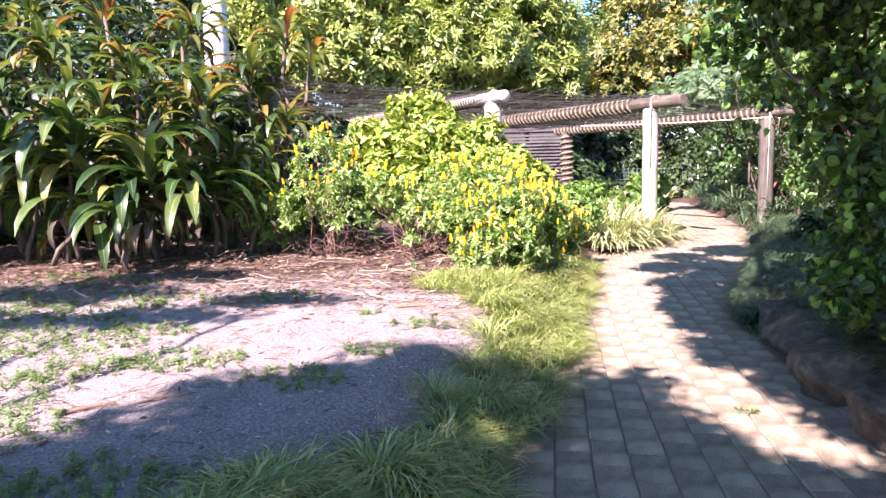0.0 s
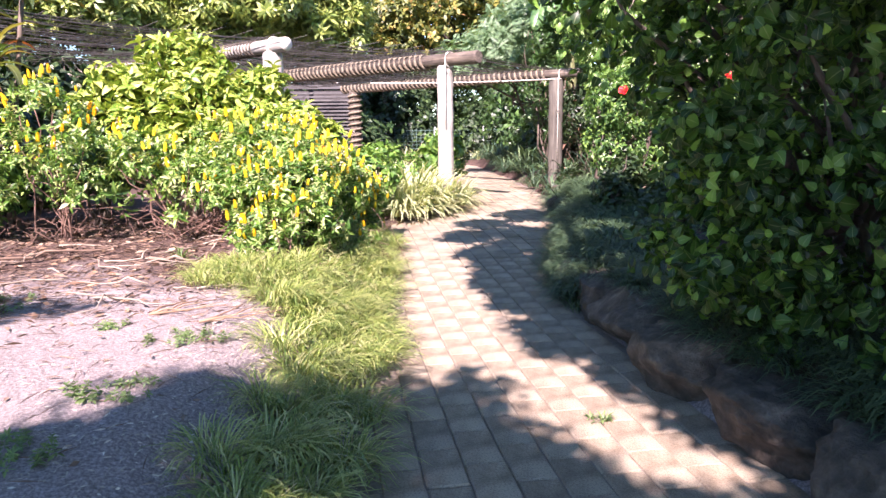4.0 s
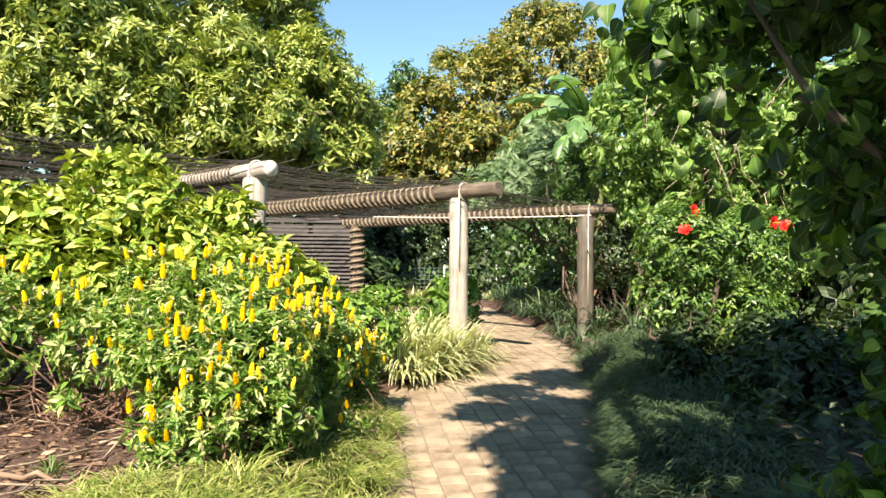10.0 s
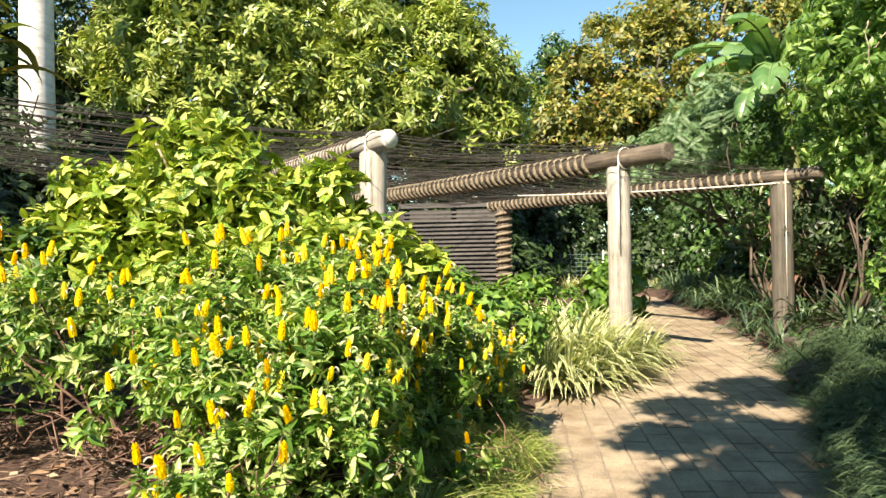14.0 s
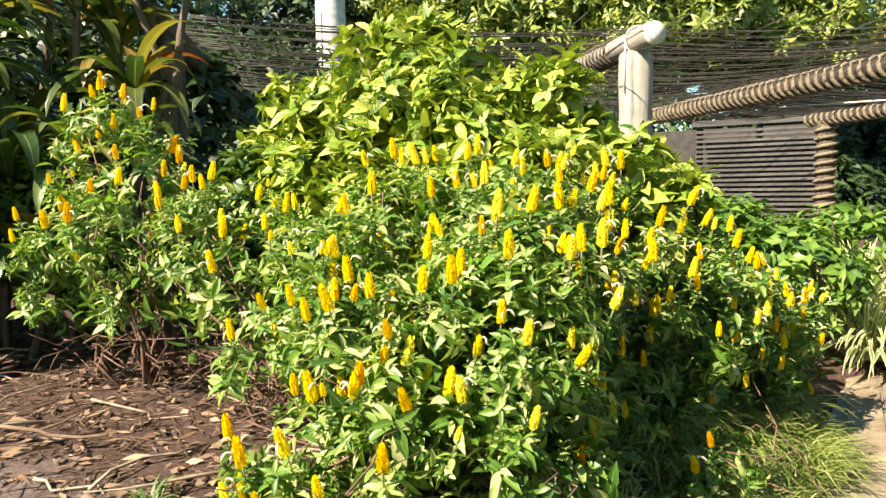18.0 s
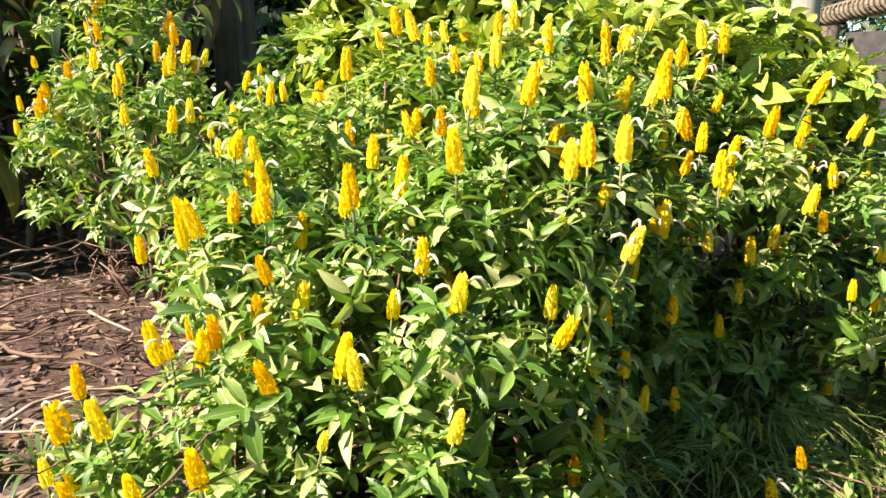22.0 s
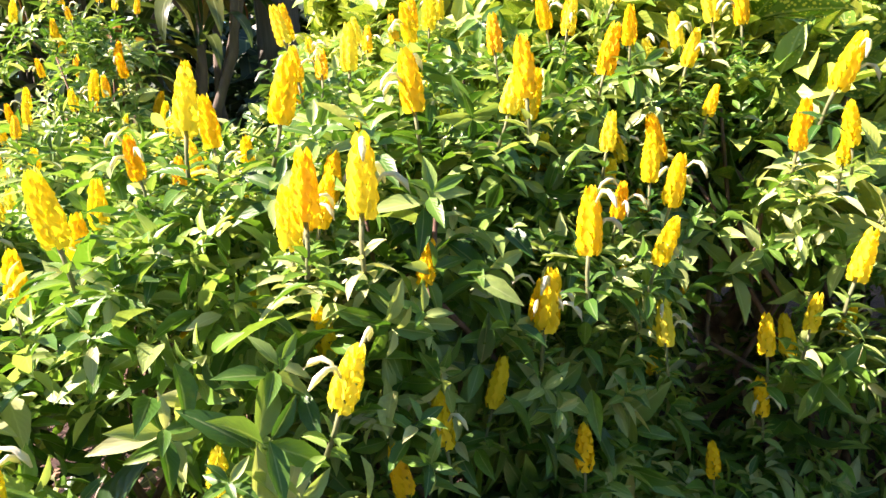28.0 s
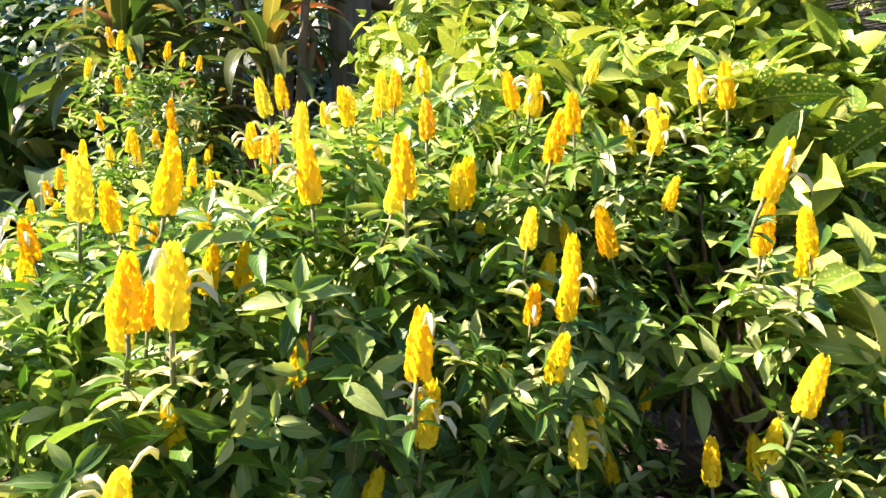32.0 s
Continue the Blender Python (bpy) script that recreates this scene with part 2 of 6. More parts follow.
M_HEART = leaf_mat("heart_leaf", HEART, 0.45, 0.4, 0.3)
M_MID = leaf_mat("mid_leaf", [(0, (0.05, 0.13, 0.025)), (0.6, (0.12, 0.25, 0.04)), (1, (0.24, 0.38, 0.07))], 0.4, 0.35)
M_HIB = leaf_mat("hibiscus_leaf", [(0, (0.025, 0.075, 0.016)), (0.6, (0.075, 0.17, 0.03)), (1, (0.2, 0.33, 0.065))], 0.36, 0.32)
M_BANANA = leaf_mat("banana_leaf", [(0, (0.07, 0.17, 0.06)), (1, (0.22, 0.38, 0.15))], 0.33, 0.35, 0.3)
M_CORDY = leaf_mat("strap_leaf", [(0, (0.018, 0.055, 0.014)), (0.5, (0.065, 0.13, 0.033)), (0.8, (0.2, 0.24, 0.065)), (0.94, (0.32, 0.25, 0.08)), (1, (0.24, 0.09, 0.04))], 0.38, 0.34, 0.35)
M_CORDY_RED = leaf_mat("red_strap_leaf", [(0, (0.025, 0.06, 0.018)), (0.55, (0.09, 0.13, 0.035)), (0.8, (0.22, 0.2, 0.05)), (0.92, (0.32, 0.16, 0.045)), (1, (0.24, 0.06, 0.035))], 0.3, 0.38, 0.3)
M_STRIPE = leaf_mat("striped_leaf", [(0, (0.12, 0.2, 0.07)), (1, (0.26, 0.34, 0.13))], 0.4, 0.35, 0.1, edge=(0.74, 0.71, 0.46))
M_GRASS = leaf_mat("grass_blade", [(0, (0.09, 0.165, 0.035)), (0.5, (0.25, 0.33, 0.075)), (0.88, (0.45, 0.48, 0.18)), (1, (0.62, 0.57, 0.34))], 0.36, 0.25, 0.0)
M_MONDO = leaf_mat("mondo_blade", [(0, (0.022, 0.055, 0.032)), (0.6, (0.065, 0.12, 0.062)), (1, (0.17, 0.25, 0.12))], 0.45, 0.25, 0.0)
M_WEED = leaf_mat("weed_leaf", [(0, (0.08, 0.15, 0.05)), (1, (0.2, 0.29, 0.1))], 0.5, 0.35)
M_DRY = leaf_mat("dead_leaf", [(0, (0.12, 0.06, 0.035)), (0.6, (0.27, 0.165, 0.1)), (1, (0.48, 0.36, 0.25))], 0.8, 0.1, 0.2)
M_YELLOW = leaf_mat("yellow_bract", [(0, (0.9, 0.52, 0.004)), (0.3, (0.92, 0.65, 0.009)), (0.75, (0.93, 0.74, 0.02)), (1, (0.94, 0.82, 0.08))], 0.45, 0.32, 0.0, own=True)
M_WHITE = leaf_mat("white_petal", [(0, (0.75, 0.72, 0.66)), (1, (0.82, 0.8, 0.74))], 0.5, 0.4, 0.0)
M_RED = leaf_mat("red_petal", [(0, (0.7, 0.012, 0.012)), (1, (0.8, 0.03, 0.02))], 0.5, 0.35, 0.0)
M_PAVER = paver_mat("paver_clay", "object")
M_PAVER_FAR = paver_mat("paver_clay_joined", "island")
M_JOINT = plain_mat("joint_sand", [(0.3, (0.12, 0.1, 0.08)), (0.7, (0.25, 0.21, 0.165))], 50.0, 0.95)
M_ROCK = plain_mat("sandstone", [(0.28, (0.022, 0.018, 0.014)), (0.46, (0.06, 0.05, 0.038)), (0.6, (0.115, 0.094, 0.072)), (0.78, (0.26, 0.22, 0.165))], 7.0, 0.97, 1.0, 0.05, detail=9, own="object")
# brown post wood, its colour lowered for the shade those posts stand in
M_POST_BROWN = wood_mat("brown_wood_in_shade", (0.14, 0.13, 0.106), (0.026, 0.022, 0.018), (0.085, 0.077, 0.062))
M_POST = wood_mat("weathered_pale_wood", (0.46, 0.445, 0.405), (0.085, 0.078, 0.066), (0.33, 0.315, 0.28))
M_POST_DARK = wood_mat("weathered_dark_wood", (0.19, 0.155, 0.12), (0.03, 0.025, 0.02), (0.095, 0.078, 0.06))
# log wood darkened so the shade between rope turns is in its colour
M_UNDER = wood_mat("gap_shade_wood", (0.07, 0.058, 0.044), (0.015, 0.012, 0.01), (0.04, 0.033, 0.025))
M_CUT = plain_mat("cut_wood_end", [(0.3, (0.62, 0.58, 0.5)), (0.7, (0.82, 0.79, 0.72))], 14.0, 0.8, 0.3, 0.002)
M_ROPE = plain_mat("jute_rope", [(0.3, (0.1, 0.082, 0.055)), (0.7, (0.28, 0.235, 0.165))], 60.0, 0.9, 0.6, 0.002)
M_ROPE_DARK = plain_mat("dark_brown_rope", [(0.3, (0.05, 0.042, 0.03)), (0.7, (0.14, 0.115, 0.085))], 60.0, 0.9, 0.6, 0.002)
M_ROPE_PALE = plain_mat("pale_cord", [(0.3, (0.5, 0.46, 0.38)), (0.7, (0.72, 0.68, 0.6))], 60.0, 0.85, 0.4, 0.002)
M_WIRE = plain_mat("dull_wire", [(0.3, (0.018, 0.017, 0.014)), (0.7, (0.07, 0.063, 0.05))], 40.0, 0.55, 0.0)
M_BARK = plain_mat("bark", [(0.3, (0.045, 0.034, 0.025)), (0.7, (0.16, 0.125, 0.095))], 14.0, 0.9, 0.8, 0.01, stretch=(1, 1, 0.25))
M_PALE_BARK = plain_mat("smooth_pale_bark", [(0.3, (0.36, 0.35, 0.33)), (0.55, (0.58, 0.57, 0.54)), (0.8, (0.68, 0.67, 0.64))], 5.0, 0.8, 0.3, 0.006, stretch=(1, 1, 2.5))
M_TWIG = plain_mat("dry_twig", [(0.3, (0.16, 0.12, 0.085)), (0.7, (0.42, 0.35, 0.27))], 20.0, 0.9, 0.3, 0.002)
M_DEADTWIG = plain_mat("reddish_dead_twig", [(0.3, (0.07, 0.036, 0.026)), (0.7, (0.24, 0.145, 0.105))], 20.0, 0.9, 0.3, 0.002)
M_SKIRT = leaf_mat("brown_hanging_leaf", [(0, (0.03, 0.018, 0.013)), (0.7, (0.08, 0.05, 0.034)), (1, (0.19, 0.125, 0.08))], 0.75, 0.15, 0.2)
M_STEM = plain_mat("green_stem", [(0.3, (0.08, 0.11, 0.04)), (0.7, (0.2, 0.2, 0.09))], 20.0, 0.7, 0.2, 0.001)
M_STRAW = plain_mat("bark_chip", [(0.3, (0.09, 0.055, 0.038)), (0.6, (0.2, 0.14, 0.1)), (0.8, (0.42, 0.335, 0.255))], 8.0, 0.9, 0.3, 0.003, own="island")
M_SLAT = plain_mat("grey_board", [(0.3, (0.042, 0.042, 0.042)), (0.7, (0.115, 0.114, 0.112))], 9.0, 0.8, 0.4, 0.003, stretch=(0.1, 1, 1), own="object")
# dark board colour that stands for the shade at the screen
M_SHADE = plain_mat("shade_dark_board", [(0.3, (0.02, 0.02, 0.02)), (0.7, (0.06, 0.055, 0.05))], 9.0, 0.8, 0.3, 0.003)
M_MESH = plain_mat("green_fence_wire", [(0.3, (0.06, 0.13, 0.11)), (0.7, (0.14, 0.22, 0.19))], 9.0, 0.5, 0.0)
M_STEEL = plain_mat("galvanised_pipe", [(0.3, (0.4, 0.4, 0.4)), (0.7, (0.6, 0.6, 0.6))], 20.0, 0.45, 0.1, 0.001, metal=0.6)
M_PALE = leaf_mat("bleached_leaf", [(0, (0.3, 0.24, 0.19)), (0.6, (0.5, 0.44, 0.37)), (1, (0.66, 0.6, 0.52))], 0.8, 0.1, 0.1)
M_SOIL = plain_mat("dark_soil", [(0.3, (0.02, 0.015, 0.011)), (0.55, (0.055, 0.04, 0.029)), (0.8, (0.15, 0.11, 0.08))], 28.0, 0.95, 0.9, 0.02)

# ---- mesh helpers ----
rng = np.random.default_rng(7)


def mesh_arrays(name, V, F, mat, uv=None, smooth=True):
    """A mesh from an array of points and an array of three- or four-cornered faces."""
    me = bpy.data.meshes.new(name)
    V, F = np.ascontiguousarray(V, dtype=np.float32), np.ascontiguousarray(F, dtype=np.int32)
    k = F.shape[1]
    me.vertices.add(len(V))
    me.vertices.foreach_set("co", V.ravel())
    me.loops.add(F.size)
    me.loops.foreach_set("vertex_index", F.ravel())
    me.polygons.add(len(F))
    me.polygons.foreach_set("loop_start", np.arange(0, F.size, k, dtype=np.int32))
    me.polygons.foreach_set("loop_total", np.full(len(F), k, dtype=np.int32))
    me.update(calc_edges=True)
    if uv is not None:
        layer = me.uv_layers.new(name="UVMap")
        layer.data.foreach_set("uv", np.ascontiguousarray(uv[F.ravel()], dtype=np.float32).ravel())
    me.polygons.foreach_set("use_smooth", np.full(len(F), smooth, dtype=bool))
    me.materials.append(mat)
    me.validate()
    return me


def child(name, me, parent, label="", m=None):
    ob = new(name, me)
    ob.parent = parent
    if m is not None:
        ob.matrix_local = m
    if label:
        ob["label"] = label
    return ob


def thing(name, at, label, category, group="", kind=""):
    ob = new(name)
    ob.location = at
    ob.empty_display_size = 0.05
    return tagged(ob, label, category, group, kind)


def unit(v):
    v = np.asarray(v, float)
    return v / np.maximum(np.linalg.norm(v, axis=-1, keepdims=True), 1e-9)


def frames(d, roll=None, up=(0, 0, 1)):
    """Axes (columns x, y, z) with y along d and z as near up as can be, turned about y by roll."""
    y = unit(d)
    x = np.cross(y, np.broadcast_to(up, y.shape))
    bad = np.linalg.norm(x, axis=-1) < 1e-3
    x[bad] = (1, 0, 0)
    x = unit(x)
    z = np.cross(x, y)
    if roll is not None:
        c, s = np.cos(roll)[:, None], np.sin(roll)[:, None]
        x, z = c * x + s * z, c * z - s * x
    return np.stack([x, y, z], axis=-1)


def spread(tmpl, pos, axes, size):
    """Copies of a template at places, with axes and sizes, as one array of points, faces and uv."""
    V, F, UV = tmpl
    size = np.asarray(size, float)
    size = size[:, None] * np.ones(3) if size.ndim == 1 else size
    P = np.einsum("nij,nvj->nvi", axes, V[None] * size[:, None]) + np.asarray(pos)[:, None]
    n, v = len(pos), len(V)
    return P.reshape(-1, 3), (F[None] + (np.arange(n) * v)[:, None, None]).reshape(-1, F.shape[1]), np.tile(UV, (n, 1))


def join(*parts):
    V, F, U, o = [], [], [], 0
    for v, f, u in parts:
        V.append(v), F.append(f + o), U.append(u)
        o += len(v)
    return np.concatenate(V), np.concatenate(F), np.concatenate(U)


def blade(n=4, wide=0.35, droop=0.25, fold=0.25, shape=None, cols=3, wavy=0.0):
    """A leaf of length 1 along y; its halves fold up from the midrib and the tip droops."""
    t = np.linspace(0, 1, n + 1)
    w = (shape(t) if shape else np.sin(np.pi * t**0.8) ** 0.9) * wide / 2
    w = np.maximum(w, 0.004)
    V, U = [], []
    for k, a in enumerate(t):
        y = a * (1 - 0.25 * droop * a)
        z = -droop * a * a
        for c in np.linspace(-1, 1, cols):
            V.append((c * w[k], y, z + abs(c) * w[k] * fold * 2 + wavy * math.sin(9 * a + 2 * c) * abs(c)))
            U.append((0.5 + 0.5 * c, a))
    F = [(k * cols + c, k * cols + c + 1, (k + 1) * cols + c + 1, (k + 1) * cols + c) for k in range(n) for c in range(cols - 1)]
    return np.array(V), np.array(F), np.array(U)


def strap(n=7, wide=0.05, droop=0.9, lift=1.0, cols=2, shape=None):
    """A long narrow blade that rises and arches over."""
    t = np.linspace(0, 1, n + 1)
    ang = lift - t**1.3 * droop * 2.2
    y = np.concatenate([[0], np.cumsum(np.cos(ang[:-1]) / n)])
    z = np.concatenate([[0], np.cumsum(np.sin(ang[:-1]) / n)])
    w = wide / 2 * (np.maximum(shape(t), 0.03) if shape else np.minimum(1, 0.55 + 2.2 * t) * np.clip((1 - t) * 3.2, 0.03, 1))
    V, U = [], []
    for k in range(n + 1):
        for c in np.linspace(-1, 1, cols):
            V.append((c * w[k], y[k], z[k] + (abs(c) * w[k] * 0.35 if cols > 2 else 0)))
            U.append((0.5 + 0.5 * c, t[k]))
    F = [(k * cols + c, k * cols + c + 1, (k + 1) * cols + c + 1, (k + 1) * cols + c) for k in range(n) for c in range(cols - 1)]
    return np.array(V), np.array(F), np.array(U)


def tube(points, radii, sides=7, cap=True):
    """A tapered tube through points."""
    P = np.asarray(points, float)
    R = np.broadcast_to(np.asarray(radii, float), (len(P),))
    T = unit(np.gradient(P, axis=0))
    A = np.cross(T, (0.31, 0.17, 0.93))
    weak = np.linalg.norm(A, axis=1) < 0.15
    A[weak] = np.cross(T[weak], (1, 0, 0))
    A = unit(A)
    B = np.cross(T, A)
    a = np.linspace(0, 2 * np.pi, sides, endpoint=False)
    V = (P[:, None] + R[:, None, None] * (np.cos(a)[None, :, None] * A[:, None] + np.sin(a)[None, :, None] * B[:, None])).reshape(-1, 3)
    F = []
    for k in range(len(P) - 1):
        for s in range(sides):
            F.append((k * sides + s, k * sides + (s + 1) % sides, (k + 1) * sides + (s + 1) % sides, (k + 1) * sides + s))
    if cap:
        e = len(P) - 1
        V = np.concatenate([V, P[[0, e]]])
        for s in range(0, sides - 1, 2):
            F.append((len(V) - 2, (s + 2) % sides, s + 1, s))
            F.append((len(V) - 1, e * sides + s, e * sides + s + 1, e * sides + (s + 2) % sides))
    U = np.stack([np.tile(np.arange(sides) / sides, len(P)), np.repeat(np.linspace(0, 1, len(P)), sides)], -1)
    if cap:
        U = np.concatenate([U, [(0.5, 0), (0.5, 1)]])
    return V, np.array(F), U


def made(name, geo, mat, smooth=True):
    return mesh_arrays(name, geo[0], geo[1], mat, geo[2], smooth)


def bend(a, b, n=5, sag=0.0, wob=0.05):
    """Points from a to b along a slightly wandering line."""
    t = np.linspace(0, 1, n)[:, None]
    a, b = np.asarray(a, float), np.asarray(b, float)
    P = a + (b - a) * t
    P += rng.normal(0, wob, P.shape) * np.sin(np.pi * t) * np.linalg.norm(b - a)
    P[:, 2] -= sag * np.sin(np.pi * t[:, 0])
    return P


LEAF_LANCE = blade(4, 0.34, 0.22, 0.3, lambda t: np.sin(np.pi * np.clip(t, 0, 1) ** 0.85) ** 1.05)
LEAF_OVAL = blade(4, 0.46, 0.2, 0.22, lambda t: np.sin(np.pi * t**0.75) ** 0.8, wavy=0.015)
HEART_OUTLINE = lambda t: np.interp(t, [0, 0.1, 0.25, 0.4, 0.5, 0.65, 0.75, 0.88, 1], [0.5, 0.86, 1.0, 0.96, 0.86, 0.64, 0.46, 0.18, 0])
LEAF_HEART = blade(4, 0.74, 0.35, 0.16, HEART_OUTLINE)
LEAF_SMALL = blade(2, 0.42, 0.15, 0.2)
LEAF_SLIM = blade(2, 0.24, 0.18, 0.2, cols=2)


def shoot(leaf, pairs=4, length=0.12, spreadang=1.0, around=2, step=0.35, rise=0.0):
    """A stem tip along z with its leaves set in rings round it, the lowest the longest."""
    pos, d, s, roll = [], [], [], []
    for k in range(pairs):
        up = 1 - k * step / pairs * 1.6
        for j in range(around):
            a = k * (np.pi / around + 0.12) + j * 2 * np.pi / around + rng.normal(0, 0.15)
            el = 0.75 - spreadang * (k + 0.6) / pairs + rng.normal(0, 0.12) + rise
            pos.append((0, 0, length * 1.1 * (up - 1)))
            d.append((math.cos(a) * math.cos(el), math.sin(a) * math.cos(el), math.sin(el)))
            s.append(length * (0.5 + 0.55 * (k + 1) / pairs) * rng.uniform(0.85, 1.15))
            roll.append(rng.normal(0, 0.25))
    return spread(leaf, np.array(pos), frames(np.array(d), np.array(roll)), np.array(s))


def on_lobes(lobes, count, inner=0.7, low=-0.7):
    """Places in the outer shell of a group of ellipsoids that no other one covers, with the outward way."""
    L = np.array(lobes, float)
    area = (L[:, 3] * L[:, 4] * L[:, 5]) ** (2 / 3)
    pick = rng.choice(len(L), count * 2, p=area / area.sum())
    d = unit(rng.normal(size=(count * 2, 3)))
    d[:, 2] = np.where(d[:, 2] < low, -d[:, 2], d[:, 2])
    r = inner + (1 - inner) * rng.random(count * 2) ** 0.6
    P = L[pick, :3] + d * L[pick, 3:] * r[:, None]
    q = ((P[:, None] - L[None, :, :3]) / L[None, :, 3:]) ** 2
    inside = (np.sqrt(q.sum(-1)) < inner * 0.92).any(1)
    keep = np.flatnonzero(~inside)[:count]
    return P[keep], unit(d[keep] / L[pick[keep], 3:])


def clumps(lobes, count, r, inner=0.82, low=-0.6):
    """Small leafy clumps over the outside of a group of lobes, with hollows between them."""
    P = on_lobes(lobes, count, inner, low)[0]
    R = r * rng.uniform(0.65, 1.35, len(P))
    return np.concatenate([P, R[:, None] * np.array((1.0, 1.0, 0.8))], 1)


def crown(tmpls, lobes, count, size, inner=0.7, low=-0.7, upward=0.5, jitter=0.35):
    """Shoots scattered over lobes, pointing out and a little up."""
    P, N = on_lobes(lobes, count, inner, low)
    D = unit(N + (0, 0, upward) + rng.normal(0, jitter, N.shape))
    A = frames(D, rng.uniform(0, 6.28, len(P)), (0.3, 0.2, 1))
    A = A[:, :, [0, 2, 1]] * np.array([1, -1, 1])
    which = rng.integers(0, len(tmpls), len(P))
    s = size * rng.uniform(0.75, 1.25, len(P))
    return join(*[spread(t, P[which == k], A[which == k], s[which == k]) for k, t in enumerate(tmpls) if (which == k).any()])


def limbs(base, targets, r0, r1=0.01, wob=0.06, sides=7, fork=0.35):
    """A trunk that forks towards the targets."""
    base = np.asarray(base, float)
    mid = base + (np.mean(targets, axis=0) - base) * fork
    parts = [tube(bend(base, mid, 6, 0, wob * 0.5), np.linspace(r0, r0 * 0.7, 6), sides)]
    for t in targets:
        parts.append(tube(bend(mid, t, 6, 0, wob), np.linspace(r0 * 0.6, r1, 6), sides))
    return join(*parts)

# ---- ground, path, beds ----
LEFT_EDGE = [(-0.9, -6.0), (-0.35, 0.0), (0.2, 2.66), (0.57, 3.62), (1.02, 5.06), (1.35, 6.3), (1.52, 7.1), (1.88, 8.4), (2.06, 9.05), (2.5, 9.4), (3.0, 10.1), (3.5, 11.2), (4.1, 14.0), (4.7, 17.0), (5.2, 20.0), (6.0, 24.0)]
RIGHT_EDGE = [(1.0, -6.0), (1.5, 0.0), (1.95, 3.0), (2.06, 3.83), (2.2, 4.5), (2.5, 5.72), (2.9, 6.65), (3.35, 7.5), (3.9, 8.5), (4.7, 10.4), (5.15, 12.2), (5.75, 15.0), (6.2, 17.5), (6.8, 20.0), (8.0, 24.0)]


def edge_x(edge, y):
    e = np.array(edge)
    return np.interp(y, e[:, 1], e[:, 0])


def on_path(x, y, margin=0.0):
    return (x > edge_x(LEFT_EDGE, y) + margin) & (x < edge_x(RIGHT_EDGE, y) - margin) & (y < 18.6)


def path_z(y):
    """The path climbs gently towards the pergola."""
    return np.interp(y, [-600, 5.2, 7.0, 8.5, 10.5, 14.0, 20.0, 600], [0, 0, 0.07, 0.17, 0.22, 0.3, 0.38, 0.38])


def bed_height(x, y):
    """Ground beside the path: a slope of grass up to the left bed, a bank behind the rocks on the right."""
    x, y = np.asarray(x, float), np.asarray(y, float)
    zp = path_z(y)
    out = edge_x(LEFT_EDGE, y) - x
    top = np.interp(y, [-8, 0, 3, 5, 6.6, 9, 14, 600], [0.1, 0.2, 0.28, 0.36, 0.48, 0.5, 0.45, 0.4])
    s = np.clip((out - 0.05) / 0.85, 0, 1)
    s = s * s * (3 - 2 * s)
    left = zp + (top - zp) * s + 0.02 * np.sin(1.7 * x + 0.4) * np.sin(1.3 * y) * s
    off = np.clip((x - edge_x(RIGHT_EDGE, y) - 0.08) / 0.35, 0, 1)
    right = zp + 0.3 * off * np.clip((y + 4) / 3, 0, 1) * np.clip((22 - y) / 6, 0, 1)
    return np.where(out > 0, left, right)


def rooted(at):
    """A base on the ground at a place."""
    return (at[0], at[1], float(bed_height(at[0], at[1])))


gx = np.concatenate([[-600, -250, -110, -55], np.arange(-30, -9, 1.5), np.arange(-9, 9.01, 0.12), np.arange(10, 31, 1.5), [55, 110, 250, 600]])
gy = np.concatenate([[-600, -250, -110, -50, -28], np.arange(-18, -3, 1.5), np.arange(-3, 15.01, 0.12), np.arange(16, 46, 1.5), [70, 130, 280, 600]])
X, Y = np.meshgrid(gx, gy)
Z = bed_height(X, Y)
near = (np.abs(X) < 9) & (Y > -3) & (Y < 15)
Z = Z + np.where(near, rng.normal(0, 0.006, Z.shape), 0)
Z = np.where(on_path(X, Y, -0.1), path_z(Y) - 0.06, Z)
Z = np.where((X > edge_x(RIGHT_EDGE, Y) + 0.3) & (X < 8.7) & (Y > -2.7) & (Y < 13.6), Z - 0.12, Z)
nx, ny = len(gx), len(gy)
idx = np.arange(nx * ny).reshape(ny, nx)
GF = np.stack([idx[:-1, :-1], idx[:-1, 1:], idx[1:, 1:], idx[1:, :-1]], -1).reshape(-1, 4)
ground = new("ground", mesh_arrays("ground", np.stack([X, Y, Z], -1).reshape(-1, 3), GF, M_GROUND))
tagged(ground, "dusty grey gravel and bark mulch garden ground", "ground", kind="structure")

# path bedding sheet under the pavers
ys = np.linspace(-6, 18.6, 66)
PV = np.concatenate([np.stack([edge_x(LEFT_EDGE, ys) - 0.1, ys, path_z(ys) - 0.012], -1), np.stack([edge_x(RIGHT_EDGE, ys) + 0.1, ys, path_z(ys) - 0.012], -1)])
PF = np.array([(k, k + 66, k + 67, k + 1) for k in range(65)])
path = new("pavement", mesh_arrays("pavement", PV, PF, M_JOINT))
tagged(path, "winding garden path of worn brown clay pavers", "path", kind="structure")

